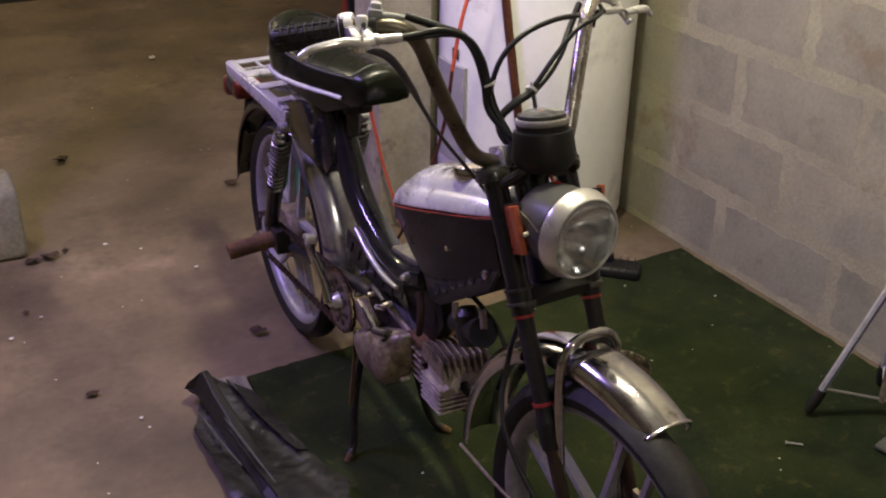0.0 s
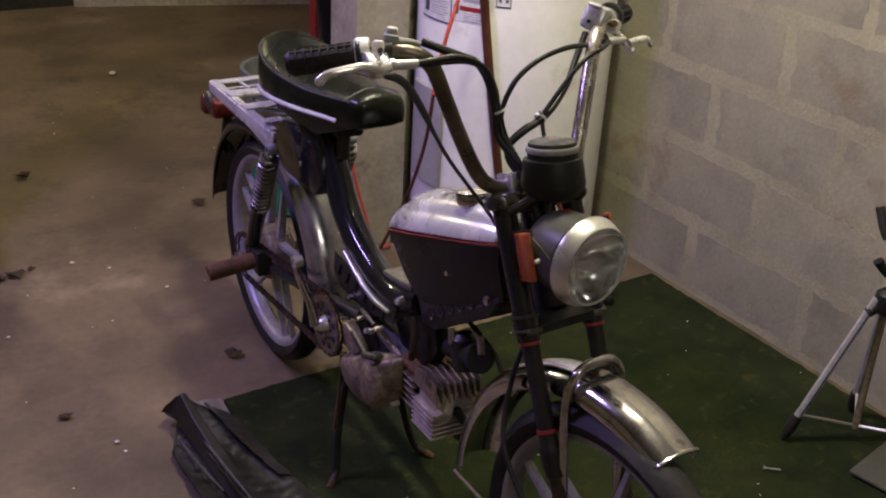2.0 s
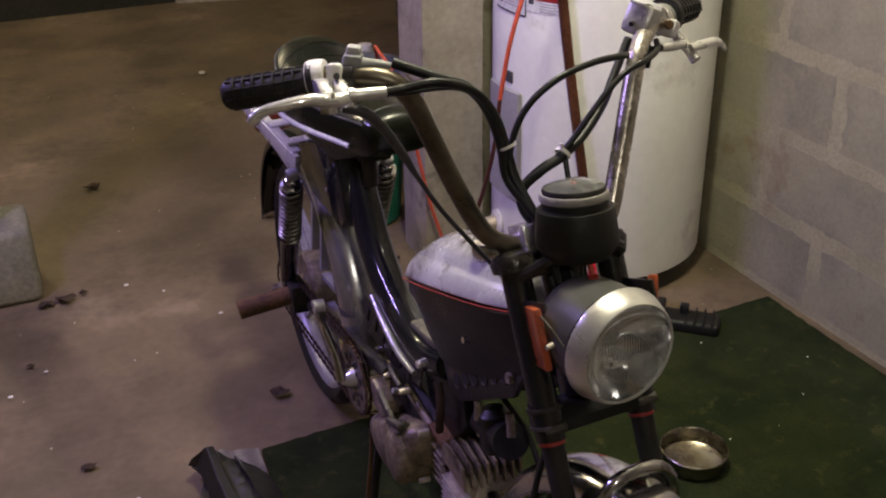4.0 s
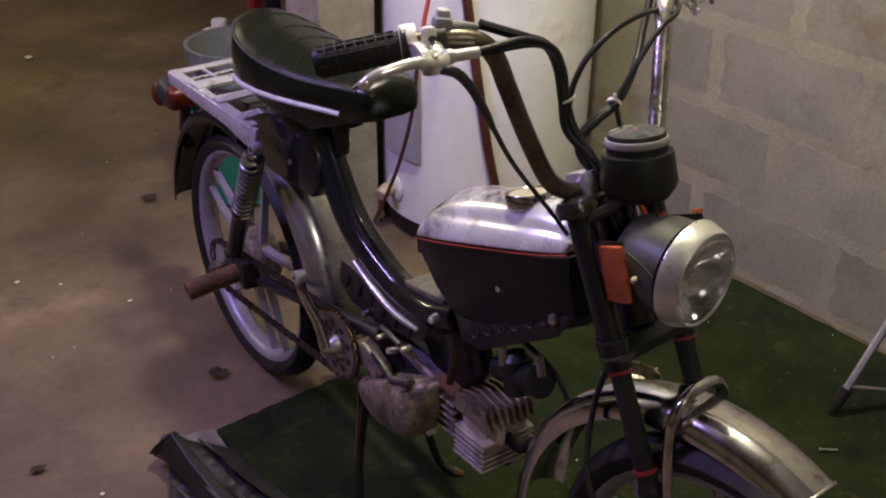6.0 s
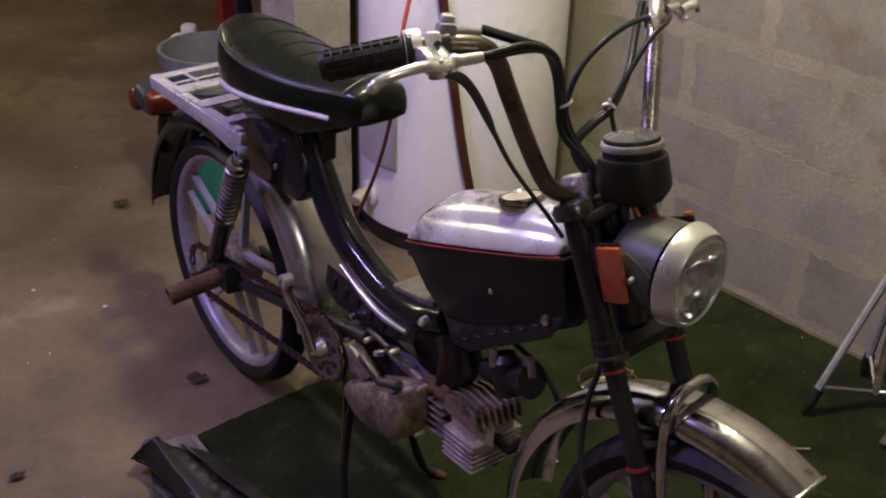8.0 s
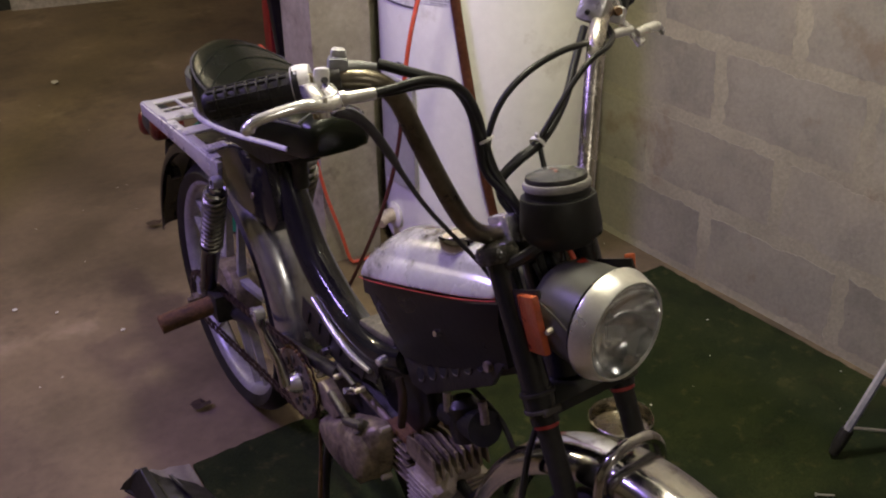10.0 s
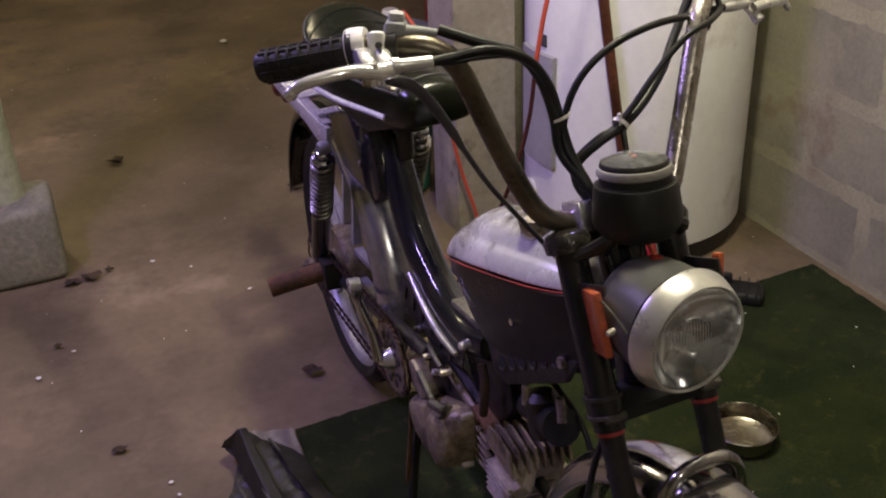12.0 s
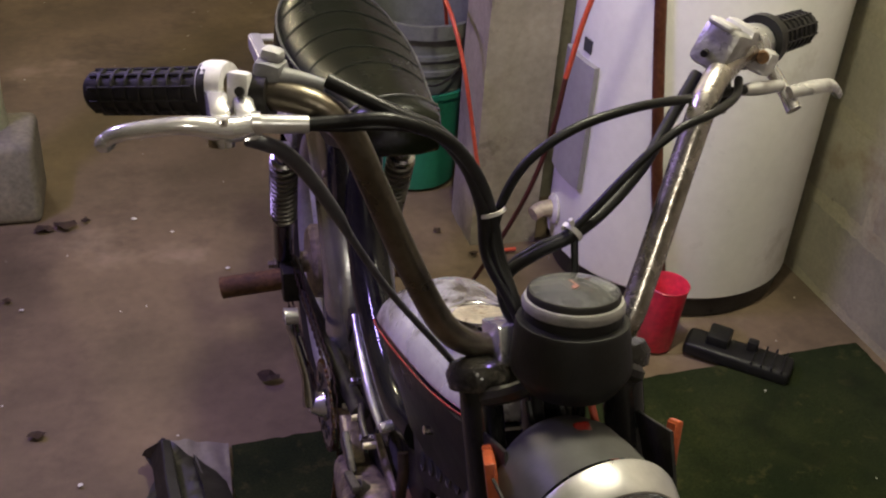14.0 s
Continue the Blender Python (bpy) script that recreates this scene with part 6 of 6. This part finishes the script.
crumple(18, 26, lambda u, v: Vector((0.450 + 0.101 * u - 0.004 * v - 0.006 * v * u, 2.046 - 0.32 * v - 0.028 * u, 0.004 + 0.005 * noise.noise(Vector((u * 5, v * 9, 9))) + 0.003 * abs(noise.noise(Vector((u * 16 + v * 9, v * 6, 4)))))), "plastic_sheet", surf("milky_plastic", (0.155, 0.138, 0.115), (0.22, 0.195, 0.165), 9, 0.5, 0.1, 0, 0.3, 80, 0.15), "dull grey plastic sheet by the mat", "sheet", (0.53, 1.95, 0))

# small things on and by the mat
solid("tin_bowl", lathe((1.320, 1.627, 0.0), (0, 0, 1), [(0, 0.008), (0.050, 0.007), (0.058, 0.012), (0.061, 0.040), (0.064, 0.043), (0.066, 0.041), (0.063, 0.038), (0.060, 0.010), (0.052, 0.0045), (0, 0.0045)], 44), TIN, (1.320, 1.627, 0.004), "small round tin dish on the green mat", "bowl")
solid("red_cup", lathe((1.428, 2.165, 0.0), (0.03, 0, 1), [(0, 0.0), (0.034, 0.0), (0.036, 0.003), (0.043, 0.148), (0.045, 0.150), (0.043, 0.152), (0.040, 0.148), (0.033, 0.006), (0, 0.005)], 36), REDPLASTIC, (1.428, 2.165, 0.0), "crimson plastic cup standing on the concrete", "cup")
T0 = pose(1.573, 2.078, 0.018, 0, 0, -40)
pedal = thing("pedal_block", (1.573, 2.078, 0.0), "grimy black rubber pedal block lying by the mat", "pedal")
part("body", box((0.215, 0.068, 0.032), T0 @ pose(0, 0, -0.002), 0.010, seg=3), PLASTIC, pedal)
part("lug", box((0.045, 0.055, 0.024), T0 @ pose(-0.045, 0.012, 0.022), 0.005), PLASTIC, pedal)
part("lug", box((0.022, 0.020, 0.024), T0 @ pose(0.022, 0.014, 0.024), 0.004), PLASTIC, pedal)
for i in range(4):
    part("groove", box((0.004, 0.072, 0.006), T0 @ pose(0.03 + 0.02 * i, 0, 0.016), 0.001, seg=1), PLASTIC, pedal)
nail = solid("nail", sweep([(1.494, 1.278, 0.009), (1.522, 1.258, 0.008)], 0.0018, 8, 1), BRUSHED, (1.508, 1.268, 0.006), "bright steel nail on the mat", "nail")
part("nail_head", lathe((1.494, 1.278, 0.009), (-0.8, 0.57, 0), [(0, 0.001), (0.004, 0.001), (0.004, -0.001)], 10), BRUSHED, nail)
solid("cardboard_sheet", box((0.22, 0.42, 0.006), pose(1.803, 1.005, 0.012, 0, 0, 13), 0.001), CARD, (1.803, 1.005, 0.009), "grey cardboard sheet under the tripod", "cardboard")

# tripod
tri = thing("tripod", (1.755, 1.275, 0.0), "small aluminium camera tripod with black joints", "tripod")
APEX = Vector((1.750, 1.272, 0.365))
for fx, fy in ((1.612, 1.338), (1.838, 1.345), (1.800, 1.130)):
    foot = Vector((fx, fy, 0.012 if fy > 1.2 else 0.020))
    top = APEX + (Vector((fx, fy, 0.365)) - APEX).normalized() * 0.022
    d = foot - top
    leg = part("leg", sweep([top, top + d * 0.86], 0.0085, 8, 1), surf("bright_leg_alloy", (0.68, 0.67, 0.67), (0.78, 0.77, 0.77), 9, 0.38, 0.08, 0.7), tri, "thin aluminium leg")
    part("leg_groove", sweep([top + d * 0.06 + Vector((-0.004, -0.008, 0)), top + d * 0.84 + Vector((-0.004, -0.008, 0))], 0.002, 6, 1), INK, leg)
    part("foot", sweep([top + d * 0.84, top + d * 0.93, foot], [0.012, 0.013, 0.009], 10, 3), RUBBER, leg, "black rubber foot")
    part("shoulder", sweep([APEX, top + d * 0.10], [0.016, 0.011], 10, 2), PLASTIC, leg)
    part("brace", sweep([top + d * 0.83, Vector((1.752, 1.268, 0.045))], 0.0035, 6, 1), BRUSHED, leg, "thin brace")
part("column", sweep([(1.752, 1.268, 0.040), (1.750, 1.272, 0.44)], 0.008, 10, 1), ALLOY, tri)
part("hub", lathe(APEX + Vector((0, 0, -0.01)), (0, 0, 1), [(0, -0.025), (0.020, -0.022), (0.026, 0.0), (0.024, 0.022), (0.012, 0.032), (0, 0.032)], 20), PLASTIC, tri, "black plastic hub")
pan = part("pan_head", box((0.040, 0.046, 0.046), pose(1.762, 1.258, 0.445, 0, 0, 20), 0.008), PLASTIC, tri, "black pan head")
part("platform", box((0.055, 0.060, 0.012), pose(1.770, 1.248, 0.474, 0, 0, 20), 0.004), PLASTIC, pan)
part("knob", sweep([(1.745, 1.268, 0.410), (1.728, 1.282, 0.432), (1.716, 1.292, 0.452)], [0.006, 0.009, 0.011], 12, 3), PLASTIC, pan)
part("pan_rod", sweep([(1.748, 1.278, 0.448), (1.748, 1.305, 0.488)], 0.004, 8, 1), ALLOY, pan)
part("pan_grip", sweep([(1.748, 1.305, 0.488), (1.749, 1.320, 0.508), (1.752, 1.344, 0.545)], [0.009, 0.011, 0.010], 12, 3), RUBBER, pan, "black pan handle grip")

# leaves, crumbs and flecks on the floor
flakes = ((0.228, 2.097, 0.016), (0.391, 3.48, 0.028), (0.248, 2.797, 0.030), (0.846, 3.067, 0.024), (0.641, 2.185, 0.022), (0.146, 2.52, 0.010), (0.205, 2.79, 0.024), (0.293, 2.82, 0.014), (1.09, 2.66, 0.012), (1.15, 2.55, 0.014))
for n, (x, y, r) in enumerate(flakes):
    bm = bmesh.new()
    ring = []
    for i in range(9):
        a = 2 * math.pi * i / 9
        k = r * (0.6 + 0.55 * random.random())
        ring.append(bm.verts.new((x + k * math.cos(a), y + 0.7 * k * math.sin(a), 0.002 + 0.010 * random.random() * (r / 0.02))))
    mid = bm.verts.new((x, y, 0.010))
    low = bm.verts.new((x, y, 0.0))
    for i in range(9):
        bm.faces.new((ring[i], ring[(i + 1) % 9], mid))
        bm.faces.new((ring[(i + 1) % 9], ring[i], low))
    solid("dead_leaf", bm, DEBRIS, (x, y, 0.0), "curled dark dead leaf on the concrete floor", "leaf", "leaves on the floor", angle=0.3)
bm = bmesh.new()
spots = [(0.596, 2.577, 0.006), (0.486, 2.746, 0.005), (0.178, 2.486, 0.005), (0.098, 2.414, 0.006), (0.401, 2.816, 0.007), (1.767, 1.833, 0.003), (0.304, 1.964, 0.005), (0.312, 1.924, 0.004), (0.93, 4.45, 0.018), (1.19, 2.62, 0.014), (1.22, 2.66, 0.012)]
for i in range(150):
    spots.append((random.uniform(-0.6, 1.9), random.uniform(1.0, 4.5), random.uniform(0.0008, 0.0028)))
for x, y, r in spots:
    v = bmesh.ops.create_icosphere(bm, subdivisions=1, radius=r)["verts"]
    for w in v:
        w.co = Vector((w.co.x * random.uniform(0.7, 1.4) + x, w.co.y * random.uniform(0.7, 1.3) + y, max(0.0, w.co.z * 0.45) + 0.001 + (0.004 if 0.56 < x < 1.86 and y < 2.05 else 0)))
solid("crumbs", bm, PALEBIT, (0.6, 2.5, 0), "pale crumbs and paint flecks strewn over floor and mat", "crumbs", kind="stuff")
# ---- cinder blocks of the walls, each its own piece ----
def block_mesh(w, h, d, seed):
    """A thin worn block face in the y-z plane with a wavering outline, proud in -x."""
    rnd = random.Random(seed)
    n0, n1 = 30, 14
    pts = [(-w / 2 + w * i / n0, -h / 2) for i in range(n0)] + [(w / 2, -h / 2 + h * i / n1) for i in range(n1)] + [(w / 2 - w * i / n0, h / 2) for i in range(n0)] + [(-w / 2, h / 2 - h * i / n1) for i in range(n1)]
    bm = bmesh.new()
    rings = []
    rough = lambda y, z, k: 0.009 * noise.noise(Vector((y * 14, z * 14, seed * 3.1 + k))) + 0.009 * noise.noise(Vector((y * 48, z * 48, seed * 1.7 + k)))
    pts = [(y + rough(y, z, 0), z + rough(y, z, 50)) for y, z in pts]
    for x in (d / 2, -d / 2):
        rings.append([bm.verts.new((x, y, z)) for y, z in pts])
    for a, b in zip(rings, rings[1:]):
        for s in range(len(pts)):
            bm.faces.new((a[s], a[(s + 1) % len(pts)], b[(s + 1) % len(pts)], b[s]))
    bm.faces.new(rings[-1])
    bmesh.ops.recalc_face_normals(bm, faces=bm.faces)
    shade(bm, 0.25)
    me = bpy.data.meshes.new("block")
    bm.to_mesh(me)
    bm.free()
    me.materials.append(BLOCK)
    return me


LONG = [block_mesh(0.362, 0.167, 0.006, s) for s in range(9)]
for row in range(11):
    for n in range(-9, 4):
        y = 0.095 + 0.398 * n + (0.199 if row % 2 else 0.0)
        if y < -4.0 or y > 1.15:
            continue
        ob = new("block", random.choice(LONG))
        ob.parent = wall_east
        ob.location = (0.0021, y, 0.2035 * (row + 0.5) + random.uniform(-0.003, 0.003))
        ob.rotation_euler = (random.uniform(-0.006, 0.006), 0, 0)
